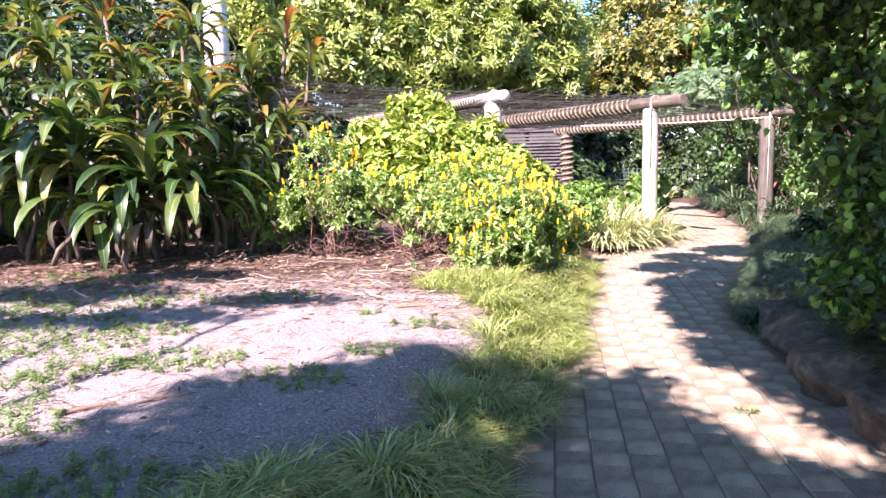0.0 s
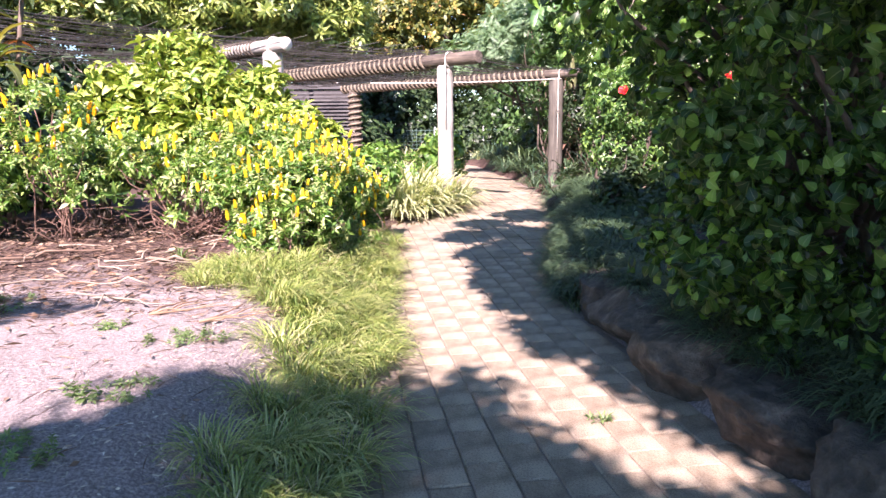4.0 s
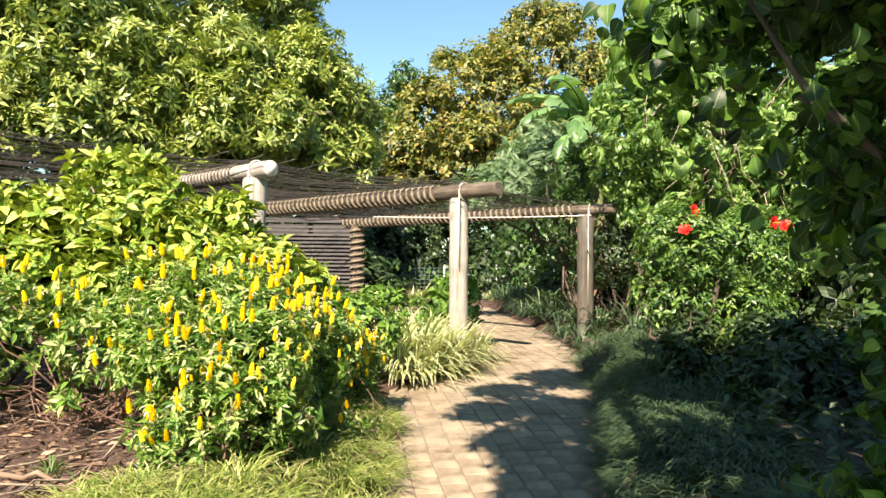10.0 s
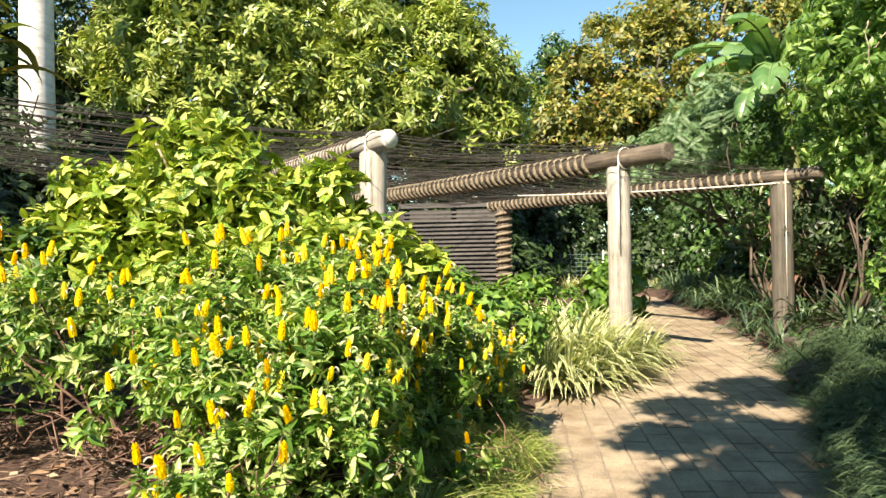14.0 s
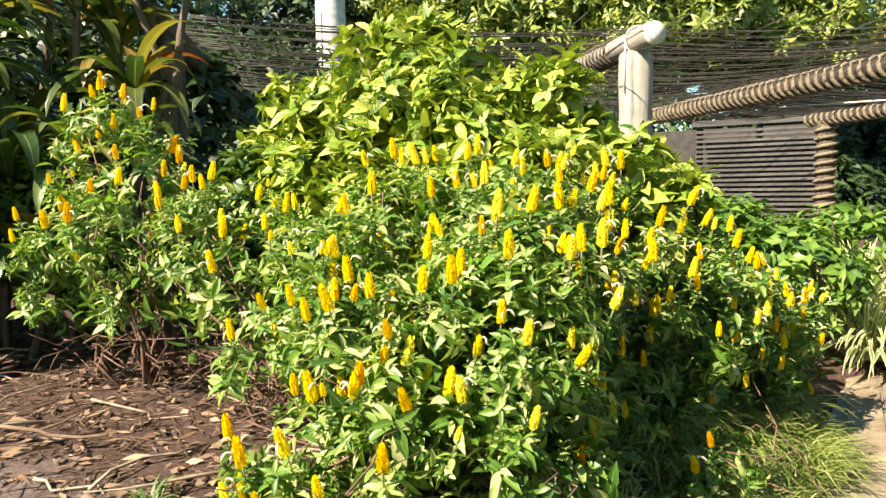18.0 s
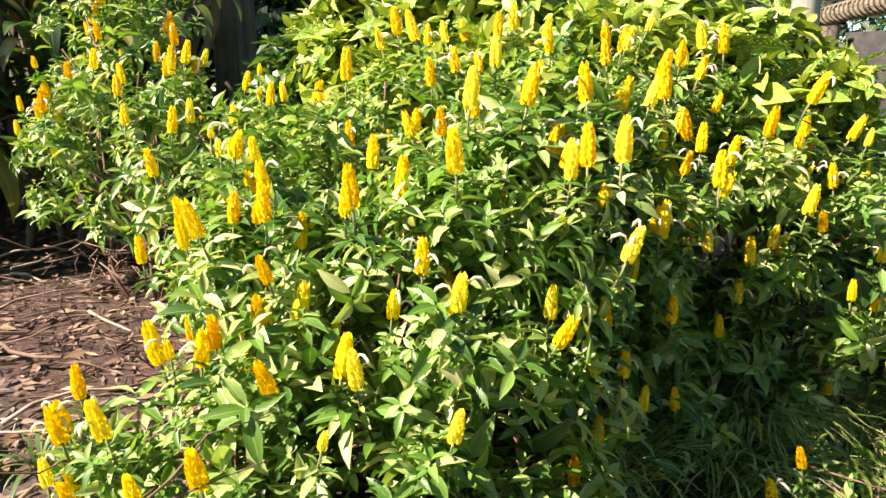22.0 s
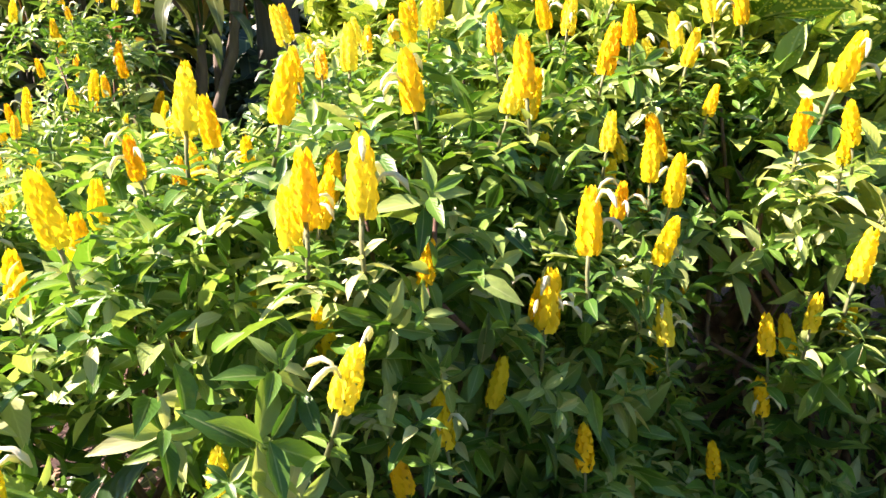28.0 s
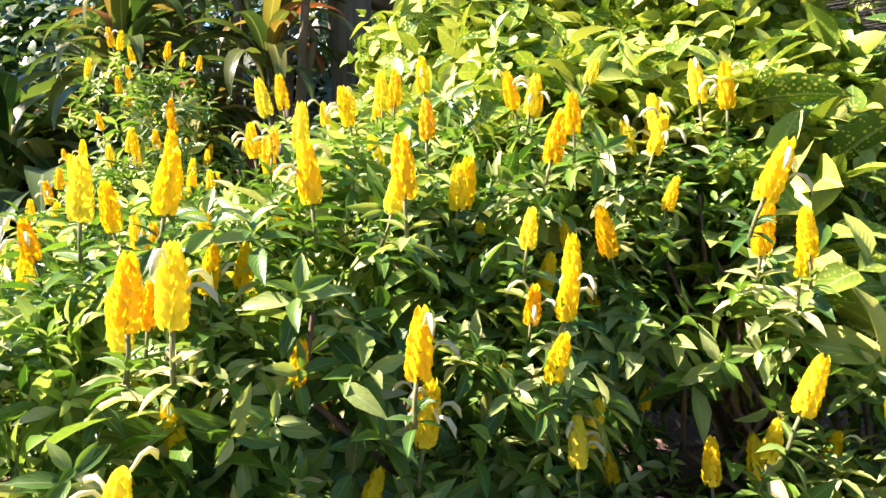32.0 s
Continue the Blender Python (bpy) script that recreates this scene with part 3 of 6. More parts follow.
# raised soil of the bank beside the rocks
def soil_patch(name, label, x0, x1, y0, y1, step, height, mat):
    xs, yy = np.arange(x0, x1, step), np.arange(y0, y1, step)
    A, B = np.meshgrid(xs, yy)
    H = bed_height(A, B) + height + 0.02 * np.sin(A * 5.1) * np.cos(B * 4.3) + rng.normal(0, 0.007, A.shape)
    ii = np.arange(A.size).reshape(A.shape)
    f = np.stack([ii[:-1, :-1], ii[:-1, 1:], ii[1:, 1:], ii[1:, :-1]], -1).reshape(-1, 4)
    keep = (A - edge_x(RIGHT_EDGE, B) > 0.12)[:-1, :-1].ravel()
    return tagged(new(name, mesh_arrays(name, np.stack([A, B, H], -1).reshape(-1, 3), f[keep], mat)), label, "soil", kind="structure")


soil_patch("garden_bed", "dark leaf-strewn soil bank behind the rocks", 1.4, 9.0, -3.0, 14.0, 0.16, 0.02, M_SOIL)

# ---- pergola ----
BACK = np.array((-0.5, 0.866, 0.0))
pergola = thing("pergola", (3.12, 10.48, 0.2), "rustic log pergola with rope-wound beams and strung wires", "pergola")
PO = Vector((3.12, 10.48, 0.2))


def log_mesh(name, a, b, r, mat, rings=9, sides=16):
    """A round log along its own z axis with a slightly uneven outline and rounded ends; returned with its pose."""
    a, b = Vector(a), Vector(b)
    h = (b - a).length
    prof = [(0.0, r * 0.82), (0.012, r * 0.95), (0.03, r)] + [(h * k / rings, r * (1 + 0.04 * math.sin(3.7 * k + r * 90))) for k in range(1, rings)] + [(h - 0.03, r), (h - 0.012, r * 0.95), (h, r * 0.82)]
    bm = bmesh.new()
    loops = []
    for z, rad in prof:
        loops.append([bm.verts.new((rad * math.cos(q) * (1 + 0.03 * math.sin(3 * q + z)), rad * math.sin(q) * (1 + 0.03 * math.cos(2 * q)), z)) for q in (2 * math.pi * s / sides for s in range(sides))])
    for p, q in zip(loops, loops[1:]):
        for s in range(sides):
            bm.faces.new((p[s], p[(s + 1) % sides], q[(s + 1) % sides], q[s]))
    bm.faces.new(list(reversed(loops[0])))
    bm.faces.new(loops[-1])
    for f in bm.faces:
        f.smooth = len(f.verts) == 4
    me = bpy.data.meshes.new(name)
    bm.to_mesh(me)
    bm.free()
    me.materials.append(mat)
    q = (b - a).to_track_quat("Z", "Y").to_matrix().to_4x4()
    return me, Matrix.Translation(a - PO) @ q


def log_part(name, a, b, r, mat, label=""):
    me, m = log_mesh(name, a, b, r, mat)
    ob = child(name, me, pergola, label, m)
    return ob


def coil(a, b, r, pitch, thick):
    """Rope wound round a log from a to b."""
    a, b = np.asarray(a, float), np.asarray(b, float)
    L = np.linalg.norm(b - a)
    turns = int(L / pitch)
    t = np.linspace(0, 1, turns * 12 + 1)
    T = unit(b - a)
    u = unit(np.cross(T, (0.2, 0.1, 1.0)))
    v = np.cross(T, u)
    ang = t * turns * 2 * np.pi
    rr = r * (1 + 0.02 * np.sin(ang * 0.37))
    P = a + (b - a) * t[:, None] + rr[:, None] * (np.cos(ang)[:, None] * u + np.sin(ang)[:, None] * v)
    return tube(P - np.array(PO), thick, 5)


def beam(front, length, r, z, post_at, post_r, wound=(0.9, None), dark=False, cut=True, post_mat=None, rope=(0.105, 0.02)):
    """A log beam on a post at its front end, its rear part wound with rope."""
    f = np.array((front[0], front[1], z))
    e = f + BACK * length
    log_part("beam", f, f + BACK * (wound[0] + 0.06) if dark else e, r, M_POST_DARK if dark else M_POST, "weathered round log beam")
    # wound stretch as its own log, painted dark as the shadowed rope gaps
    if dark:
        log_part("wound_beam", f + BACK * wound[0], e, r * 0.97, M_UNDER, "log under the rope, darkened for the shade in the rope gaps")
    if cut:
        disc = tube([f - BACK * 0.004, f + BACK * 0.012], [r * 0.9, r * 0.9], 18)
        child("cut_end", made("cut_end", (disc[0] - np.array(PO), disc[1], disc[2]), M_POST_DARK if dark else M_CUT), pergola, "pale freshly cut log end")
    child("rope_winding", made("rope_winding", coil(f + BACK * wound[0], f + BACK * (wound[1] or length), r + rope[1] * 0.45, rope[0], rope[1]), M_ROPE if dark else M_ROPE_DARK), pergola, "brown rope wound round the beam")
    log_part("post", (post_at[0], post_at[1], float(bed_height(*post_at)) - 0.1), (post_at[0], post_at[1], z - r * 0.8), post_r, post_mat or M_POST, "weathered round timber post")


beam((-1.86, 7.86), 7.0, 0.095, 2.32, (-1.98, 8.1), 0.12, (3.0, 3.3), dark=True, post_mat=M_POST_BROWN)
beam((0.86, 9.4), 6.4, 0.085, 2.28, (0.72, 9.66), 0.115, (0.6, None), rope=(0.07, 0.011))
beam((3.42, 9.93), 6.3, 0.092, 2.24, (3.12, 10.48), 0.112, (0.95, None), dark=True, cut=False)
beam((5.32, 10.62), 5.6, 0.07, 2.12, (5.1, 11.0), 0.11, (0.6, None), dark=True, cut=False, post_mat=M_POST_BROWN)
# rear posts
for (px, py, r) in ((2.72, 15.2, 0.11), (0.35, 15.2, 0.11), (-2.4, 14.8, 0.11), (4.55, 14.9, 0.1)):
    log_part("post", (px, py, float(bed_height(px, py)) - 0.1), (px, py, 2.1), r, M_POST_DARK, "dark timber post")
child("rope_winding", made("rope_winding", coil((2.72, 15.2, 0.7), (2.72, 15.2, 2.05), 0.125, 0.11, 0.026), M_ROPE), pergola, "rope wound round the post")
child("rope_winding", made("rope_winding", coil((4.55, 14.9, 0.5), (4.55, 14.9, 2.0), 0.112, 0.11, 0.026), M_ROPE), pergola, "rope wound round the post")


def lashing(at, r, z0, z1):
    """Pale cord tied over a beam where it sits on its post."""
    ang = np.linspace(0, 2 * np.pi, 25)
    u = np.cross(BACK, (0, 0, 1))
    P = np.array(at) + np.cos(ang)[:, None] * u * (r + 0.012) + np.sin(ang)[:, None] * np.array((0, 0, 1.0)) * (r + 0.012)
    tail = np.array([np.array(at) + u * -(r + 0.012), np.array(at) - u * (r + 0.016) + (0, 0, z0), np.array(at) - u * (r + 0.02) + (0, 0, z1)])
    return join(tube(P - np.array(PO), 0.009, 5), tube(tail - np.array(PO), 0.006, 5))


for at, r, low in (((0.74, 9.61, 2.28), 0.085, -0.35), ((3.16, 10.38, 2.24), 0.092, -0.9), ((5.15, 10.92, 2.12), 0.07, -1.3)):
    child("lashing", made("lashing", lashing(at, r, low * 0.5, low), M_ROPE_PALE), pergola, "pale cord tied round the beam")
# guy cord from the last post to the middle beam
child("cord", made("cord", tube(bend((5.12, 10.88, 2.04), (1.9, 12.6, 2.06), 12, 0.03, 0.0) - np.array(PO), 0.009, 5), M_ROPE_PALE), pergola, "pale cord stretched between posts")
# wires strung across the beams
fronts = [((-1.86, 7.86), 2.42), ((0.86, 9.4), 2.38), ((3.42, 9.93), 2.35), ((5.32, 10.62), 2.2)]
for k in range(92):
    back = 0.3 + k * 0.065
    P = []
    for (a, za), (b, zb) in zip(fronts, fronts[1:]):
        p = np.array((*a, za)) + BACK * back
        q = np.array((*b, zb)) + BACK * (back + 0.15 * math.sin(k))
        P.append(bend(p, q, 8, rng.uniform(0.02, 0.13), 0.0)[: 7 if b != fronts[-1][0] else 8])
    child("wire", made("wire", tube(np.concatenate(P) - np.array(PO), 0.0032, 4), M_WIRE), pergola)
for k in range(18):
    a, b = np.array((-1.86, 7.86, 2.4)), np.array((3.42, 9.93, 2.36))
    f = k / 17
    p = a + (b - a) * f + BACK * 0.3
    child("wire", made("wire", tube(bend(p, p + BACK * 6.0, 8, 0.12, 0.0) - np.array(PO), 0.004, 4), M_WIRE), pergola)

# ---- slatted screen at the back of the pergola ----
screen = thing("slatted_screen", (1.95, 16.0, 0.35), "grey horizontal board screen in dappled shade behind the pergola", "screen")


def board(w, d, h, r=0.004):
    bm = bmesh.new()
    bmesh.ops.create_cube(bm, size=1)
    bmesh.ops.scale(bm, vec=(w, d, h), verts=bm.verts)
    bmesh.ops.bevel(bm, geom=bm.edges[:], offset=r, segments=1, affect="EDGES")
    return bm


def bm_mesh(name, bm, mat):
    me = bpy.data.meshes.new(name)
    bm.to_mesh(me)
    bm.free()
    me.materials.append(mat)
    return me


slat_me = bm_mesh("slat", board(1.8, 0.03, 0.04), M_SLAT)
child("top_rail", bm_mesh("top_rail", board(1.9, 0.06, 0.09), M_SLAT), screen, "pale grey top rail", pose(0, 0, 1.84))
for k in range(19):
    child("slat", slat_me, screen, "", pose(0, rng.uniform(-0.004, 0.004), 0.38 + k * 0.074, 0, rng.uniform(-0.3, 0.3), 0))
for x in (-0.85, 0, 0.85):
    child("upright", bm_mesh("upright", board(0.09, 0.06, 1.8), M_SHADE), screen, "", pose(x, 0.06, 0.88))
# added dark sheet: the shadow behind and left of the slats
child("shade_backing", bm_mesh("shade_backing", board(2.6, 0.04, 1.8), M_SHADE), screen, "dark sheet standing for the shade behind and beside the slats", pose(-0.35, 0.35, 0.88))
screen.rotation_euler = (0, 0, radians(-12))

# ---- boulders along the path ----
def rock(seed, sx, sy, sz):
    """A quarried block: a ball cut by flat faces, then roughened."""
    r = random.Random(seed)
    cuts = []
    for k in range(13):
        n = Vector((r.gauss(0, 1), r.gauss(0, 1), r.gauss(0, 0.8))).normalized()
        cuts.append((n, r.uniform(0.62, 0.84)))
    cuts.append((Vector((r.gauss(0, 0.12), r.gauss(0, 0.12), 1)).normalized(), 0.66))
    bm = bmesh.new()
    bmesh.ops.create_icosphere(bm, subdivisions=5, radius=1)
    o = Vector((seed * 3.1, seed * 1.7, seed))
    for v in bm.verts:
        p = v.co.copy()
        for n, d in cuts:
            over = p.dot(n) - d
            if over > 0:
                p -= n * over * 0.93
        p *= 1 + 0.1 * noise.fractal(p * 2.6 + o, 0.8, 2.1, 6) + 0.1 * noise.noise(p * 0.9 + o)
        v.co = Vector((p.x * sx, p.y * sy, p.z * sz)) * 1.08
    for f in bm.faces:
        f.smooth = True
    return bm_mesh("boulder", bm, M_ROCK)


ROCKS = [(2.12, 2.45, 0.3, 0.42, 0.21), (2.2, 3.1, 0.3, 0.46, 0.2), (2.3, 3.8, 0.28, 0.48, 0.22), (2.45, 4.5, 0.27, 0.48, 0.2), (2.62, 5.2, 0.25, 0.46, 0.2), (2.8, 5.85, 0.24, 0.4, 0.18), (2.02, 1.8, 0.3, 0.42, 0.2), (4.25, 8.9, 0.24, 0.4, 0.18), (4.6, 9.6, 0.24, 0.42, 0.18), (4.95, 10.3, 0.22, 0.4, 0.18), (5.5, 12.1, 0.17, 0.34, 0.15), (5.85, 13.3, 0.16, 0.34, 0.14), (6.2, 14.8, 0.16, 0.34, 0.14), (1.95, 1.2, 0.3, 0.4, 0.2)]
for k, (x, y, sx, sy, sz) in enumerate(ROCKS):
    ob = new("boulder", rock(k + 1, sx, sy, sz))
    ob.matrix_world = pose(x, y, float(path_z(y)) + sz * 0.6, 0, 0, 7 * (k % 4) - 22)
    tagged(ob, "rough brown sandstone boulder edging the garden path", "rock", "boulders along the path")

# ---- yellow-flowered shrubs ----
SHOOTS = [shoot(LEAF_LANCE, 4, l) for l in (0.042, 0.052, 0.062, 0.076, 0.057, 0.047)]
SHOOTS_BIG = [shoot(LEAF_LANCE, 3, 0.095) for _ in range(3)]


def spike_mesh(h, r, open_):
    """A cone of four ranks of overlapping pointed bracts."""
    parts = []
    cup = blade(3, 0.85, 0.1, 0.22, lambda t: np.clip(np.sin(np.pi * (t * 0.85 + 0.12) ** 0.7), 0, 1))
    tiers = 11
    pos, d, s, roll = [], [], [], []
    for k in range(tiers):
        f = k / (tiers - 1)
        for j in range(4):
            a = j * np.pi / 2 + (k % 2) * np.pi / 4 + rng.normal(0, 0.1)
            rad = 1.06 * r * (1 - 0.65 * f**3) * (0.8 + 0.2 * min(1, f * 6))
            el = 1.33 - open_ * 0.12 * (1 - f) + rng.normal(0, 0.06)
            pos.append((rad * math.cos(a) * 0.72, rad * math.sin(a) * 0.72, h * 0.83 * f))
            d.append((math.cos(a) * math.cos(el), math.sin(a) * math.cos(el), math.sin(el)))
            s.append(h * 0.24 * (1 - 0.25 * f) * rng.uniform(0.9, 1.1))
            roll.append(rng.normal(0, 0.1))
    d = np.array(d)
    out = unit(d * (1, 1, 0))
    y = d
    x = np.cross(y, out)
    x = unit(x)
    ax = np.stack([x, y, np.cross(x, y)], -1)
    return made("flower_spike", spread(cup, np.array(pos), ax, np.array(s)), M_YELLOW)


SPIKES = [spike_mesh(0.08, 0.0122, 0.5), spike_mesh(0.068, 0.0115, 0.4), spike_mesh(0.078, 0.0122, 0.6), spike_mesh(0.042, 0.0095, 0.2)]


def petal_mesh():
    P = []
    for k in range(3):
        a = rng.uniform(0, 6.28)
        z = rng.uniform(0.02, 0.07)
        o = np.array((math.cos(a), math.sin(a), 0))
        P.append(tube([o * 0.01 + (0, 0, z), o * 0.02 + (0, 0, z + 0.012), o * 0.03 + (0, 0, z + 0.012), o * 0.039 + (0, 0, z + 0.004), o * 0.044 + (0, 0, z - 0.006)], [0.0015, 0.0022, 0.003, 0.0035, 0.001], 6))
    return made("white_petals", join(*P), M_WHITE)


PETALS = [petal_mesh() for _ in range(3)]
LANCE_ME = made("leaf", LEAF_LANCE, M_LOLLY_OWN)
WHORLS = [made("leaf_whorl", s, M_LOLLY_OWN) for s in SHOOTS[:3]]
STALK = made("flower_stalk", tube([(0, 0, -0.05), (0.002, 0, -0.02), (0, 0, 0.01)], [0.003, 0.0025, 0.003], 5), M_STEM)


def lollipop(base, lobes, label, shoots, singles, spikes, big=0, twig=9):
    """One yellow-flowered shrub: stems, leafy shoots, single leaves of the near side, and flower spikes."""
    base = rooted(base)
    ob = thing("golden_candle_shrub", base, label, "flowering shrub", "yellow-flowered shrubs")
    B = np.array(base)
    lo = np.array(lobes, float)
    lo[:, :3] -= B
    tg = [p for p in on_lobes(lo, 14, 0.6, 0.0)[0]]
    for t in tg:
        child("stem", made("stem", tube(bend((rng.normal(0, 0.08), rng.normal(0, 0.06), 0), t, 6, 0, 0.06), np.linspace(0.009, 0.003, 6), 5), M_DEADTWIG), ob, "thin woody brown stem")
    heads = clumps(lo, max(8, int(shoots * 0.2)), 0.1, 0.84, -0.75)
    geo = join(crown(SHOOTS, heads, int(shoots * 1.25), 1.0, 0.25, -0.75, 0.5, 0.4), crown(SHOOTS, lo, int(shoots * 0.3), 1.0, 0.5, -0.75, 0.5, 0.4))
    child("foliage", made("foliage", geo, M_LOLLY), ob, "glossy lance-shaped green leaves")["kind"] = "stuff"
    if big:
        geo = crown(SHOOTS_BIG, lo * (1, 1, 1, 1, 1, 0.9) - (0, 0, 0.12, 0, 0, 0), big, 1.2, 0.75, -0.85, -0.3, 0.4)
        child("lower_foliage", made("lower_foliage", geo, M_HIB), ob, "larger drooping lower leaves")["kind"] = "stuff"
    P, N = on_lobes(lo, singles, 0.92, -0.6)
    for p, n in zip(P, N):
        d = unit(n * (1, 1, 0.3) + rng.normal(0, 0.5, 3) + (0, 0, -0.1))
        A = Matrix(frames(d[None], rng.normal(0, 0.3, 1))[0].tolist()).to_4x4()
        child("leaf", LANCE_ME, ob, "", Matrix.Translation(p) @ A @ Matrix.Scale(rng.uniform(0.05, 0.08), 4))
    N = unit((heads[:, :3] - lo[:, :3].mean(0)) / lo[:, 3:].mean(0))
    up = np.flatnonzero(N[:, 2] > -0.35)
    for k, h in enumerate(rng.permutation(up)[: int(spikes * 1.2)]):
        add_spike(ob, heads[h, :3] + (rng.normal(0, 0.03), rng.normal(0, 0.03), heads[h, 5] * 0.9 + 0.01) + N[h] * 0.035, N[h], k)
    if twig:
        tw = []
        for k in range(twig):
            a = rng.uniform(0, 6.28)
            p0 = np.array((rng.normal(0, 0.2), rng.normal(0, 0.15), rng.uniform(0.02, 0.15)))
            p1 = p0 + np.array((math.cos(a), math.sin(a), rng.uniform(0.0, 0.5))) * rng.uniform(0.25, 0.55)
            tw.append(tube(bend(p0, p1, 6, 0, 0.1), np.linspace(0.004, 0.0015, 6), 5))
            for j in range(3):
                q = p0 + (p1 - p0) * rng.uniform(0.3, 0.9)
                tw.append(tube(bend(q, q + rng.normal(0, 0.12, 3), 4, 0, 0.1), np.linspace(0.003, 0.0012, 4), 4))
        child("dry_twig", made("dry_twig", join(*tw), M_DEADTWIG), ob, "bare reddish-brown dead twigs")["kind"] = "stuff"
    return ob


def add_spike(ob, p, n=(0, 0, 1), k=0, size=None):
    tilt = unit(np.array((n[0] * 0.25, n[1] * 0.25, 1.0)) + rng.normal(0, 0.12, 3))
    q = Vector(tilt).to_track_quat("Z", "Y").to_matrix().to_4x4()
    kind = int(rng.choice(4, p=(0.4, 0.28, 0.2, 0.12))) if size is None else 2
    m = Matrix.Translation(Vector(p)) @ q @ Matrix.Rotation(rng.uniform(0, 6.28), 4, "Z") @ Matrix.Scale((size or rng.uniform(0.8, 1.1)) * 0.92, 4)
    sp = child("flower_spike", SPIKES[kind], ob, "upright golden yellow flower spike", m)
    child("flower_stalk", STALK, sp)
    child("leaf_whorl", WHORLS[k % 3], sp, "", Matrix.Translation((0, 0, -0.03)))
    if k % 3 == 0:
        child("white_petals", PETALS[k % 3], sp, "curled white petals")


SHRUBS = [
    ((0.5, 6.4), [(0.42, 6.27, 0.74, 0.34, 0.26, 0.26), (0.62, 6.38, 0.86, 0.28, 0.28, 0.24), (0.3, 6.4, 0.86, 0.3, 0.28, 0.22), (0.55, 6.2, 0.6, 0.25, 0.2, 0.19), (0.72, 6.36, 0.62, 0.2, 0.2, 0.22), (0.67, 6.42, 0.92, 0.16, 0.16, 0.22)], "yellow-flowered shrub with drooping leaves beside the mulch", 480, 230, 34, 40, 14),
    ((0.7, 6.85), [(0.62, 6.8, 0.92, 0.3, 0.36, 0.34), (0.66, 6.9, 0.74, 0.22, 0.34, 0.28), (0.75, 6.64, 0.94, 0.15, 0.18, 0.22), (0.74, 6.8, 0.86, 0.14, 0.2, 0.22), (0.76, 6.85, 0.56, 0.2, 0.3, 0.24)], "yellow-flowered shrub with shaded broad leaves near the path", 420, 200, 26, 110, 0),
    ((1.0, 7.35), [(0.83, 7.36, 0.92, 0.28, 0.3, 0.34), (1.12, 7.6, 0.72, 0.26, 0.3, 0.3), (0.95, 7.42, 0.55, 0.22, 0.22, 0.25)], "yellow-flowered shrub leaning over the path edge", 430, 120, 40, 40, 0),
    ((1.42, 7.95), [(1.36, 7.92, 0.56, 0.22, 0.2, 0.28), (1.54, 8.12, 0.5, 0.18, 0.22, 0.22)], "low yellow-flowered shrub spilling over the grass", 300, 80, 36, 20, 0),
    ((-0.25, 6.7), [(-0.15, 6.6, 0.88, 0.34, 0.28, 0.26), (0.15, 6.5, 0.94, 0.32, 0.26, 0.24), (-0.5, 6.7, 0.98, 0.34, 0.28, 0.26)], "leggy yellow-flowered shrub above dry twigs and mulch", 300, 120, 30, 10, 24),
    ((0.15, 7.05), [(0.1, 7.0, 1.06, 0.44, 0.3, 0.28), (0.5, 7.1, 1.08, 0.36, 0.3, 0.26)], "yellow-flowered shrub in front of the speckled shrub", 380, 60, 34, 0),
    ((-1.1, 6.95), [(-1.15, 6.85, 1.32, 0.28, 0.26, 0.32), (-0.95, 6.8, 1.0, 0.34, 0.28, 0.32), (-1.35, 6.9, 1.0, 0.3, 0.28, 0.36)], "tall yellow-flowered shrub before the dark cordylines", 300, 60, 32, 0, 18),
    ((0.36, 6.0), [(0.33, 5.98, 0.55, 0.2, 0.14, 0.13), (0.44, 6.04, 0.62, 0.17, 0.13, 0.14)], "small low yellow-flowered plant on the mulch", 130, 24, 20, 0, 3),
    ((1.22, 6.95), [(1.22, 6.97, 0.3, 0.13, 0.15, 0.1)], "small seedling with yellow spikes in the grass", 26, 8, 3, 0),
]
bushes = [lollipop(*s) for s in SHRUBS]


def set_spikes(b, places):
    """Spikes that stand out above a shrub: place and size."""
    for k, (x, y, z, s) in enumerate(places):
        add_spike(b, np.array((x, y, z - 0.045 * s)) - np.array(b.location), (0, 0, 1), k, s)


set_spikes(bushes[0], [(0.77, 6.15, 0.97, 1.0), (0.6, 6.08, 0.86, 1.05), (0.85, 6.31, 0.93, 0.8), (0.9, 6.4, 0.82, 0.9), (0.56, 6.3, 1.12, 1.05), (0.47, 6.25, 1.08, 1.0), (0.29, 6.12, 0.74, 0.8), (0.4, 6.2, 1.02, 0.95)])
set_spikes(bushes[1], [(0.91, 6.45, 1.19, 1.1), (0.86, 6.42, 1.18, 1.05), (0.83, 6.42, 1.15, 0.9), (1.03, 6.63, 1.13, 0.95), (0.9, 6.7, 1.29, 1.0), (0.87, 6.7, 1.27, 0.9), (0.87, 6.57, 0.9, 0.95), (0.87, 6.65, 0.92, 0.9), (0.88, 6.5, 0.87, 0.85), (1.0, 6.84, 1.15, 0.9), (0.99, 6.83, 1.08, 0.9), (0.92, 6.88, 1.0, 0.8), (0.62, 6.66, 1.22, 1.0)])
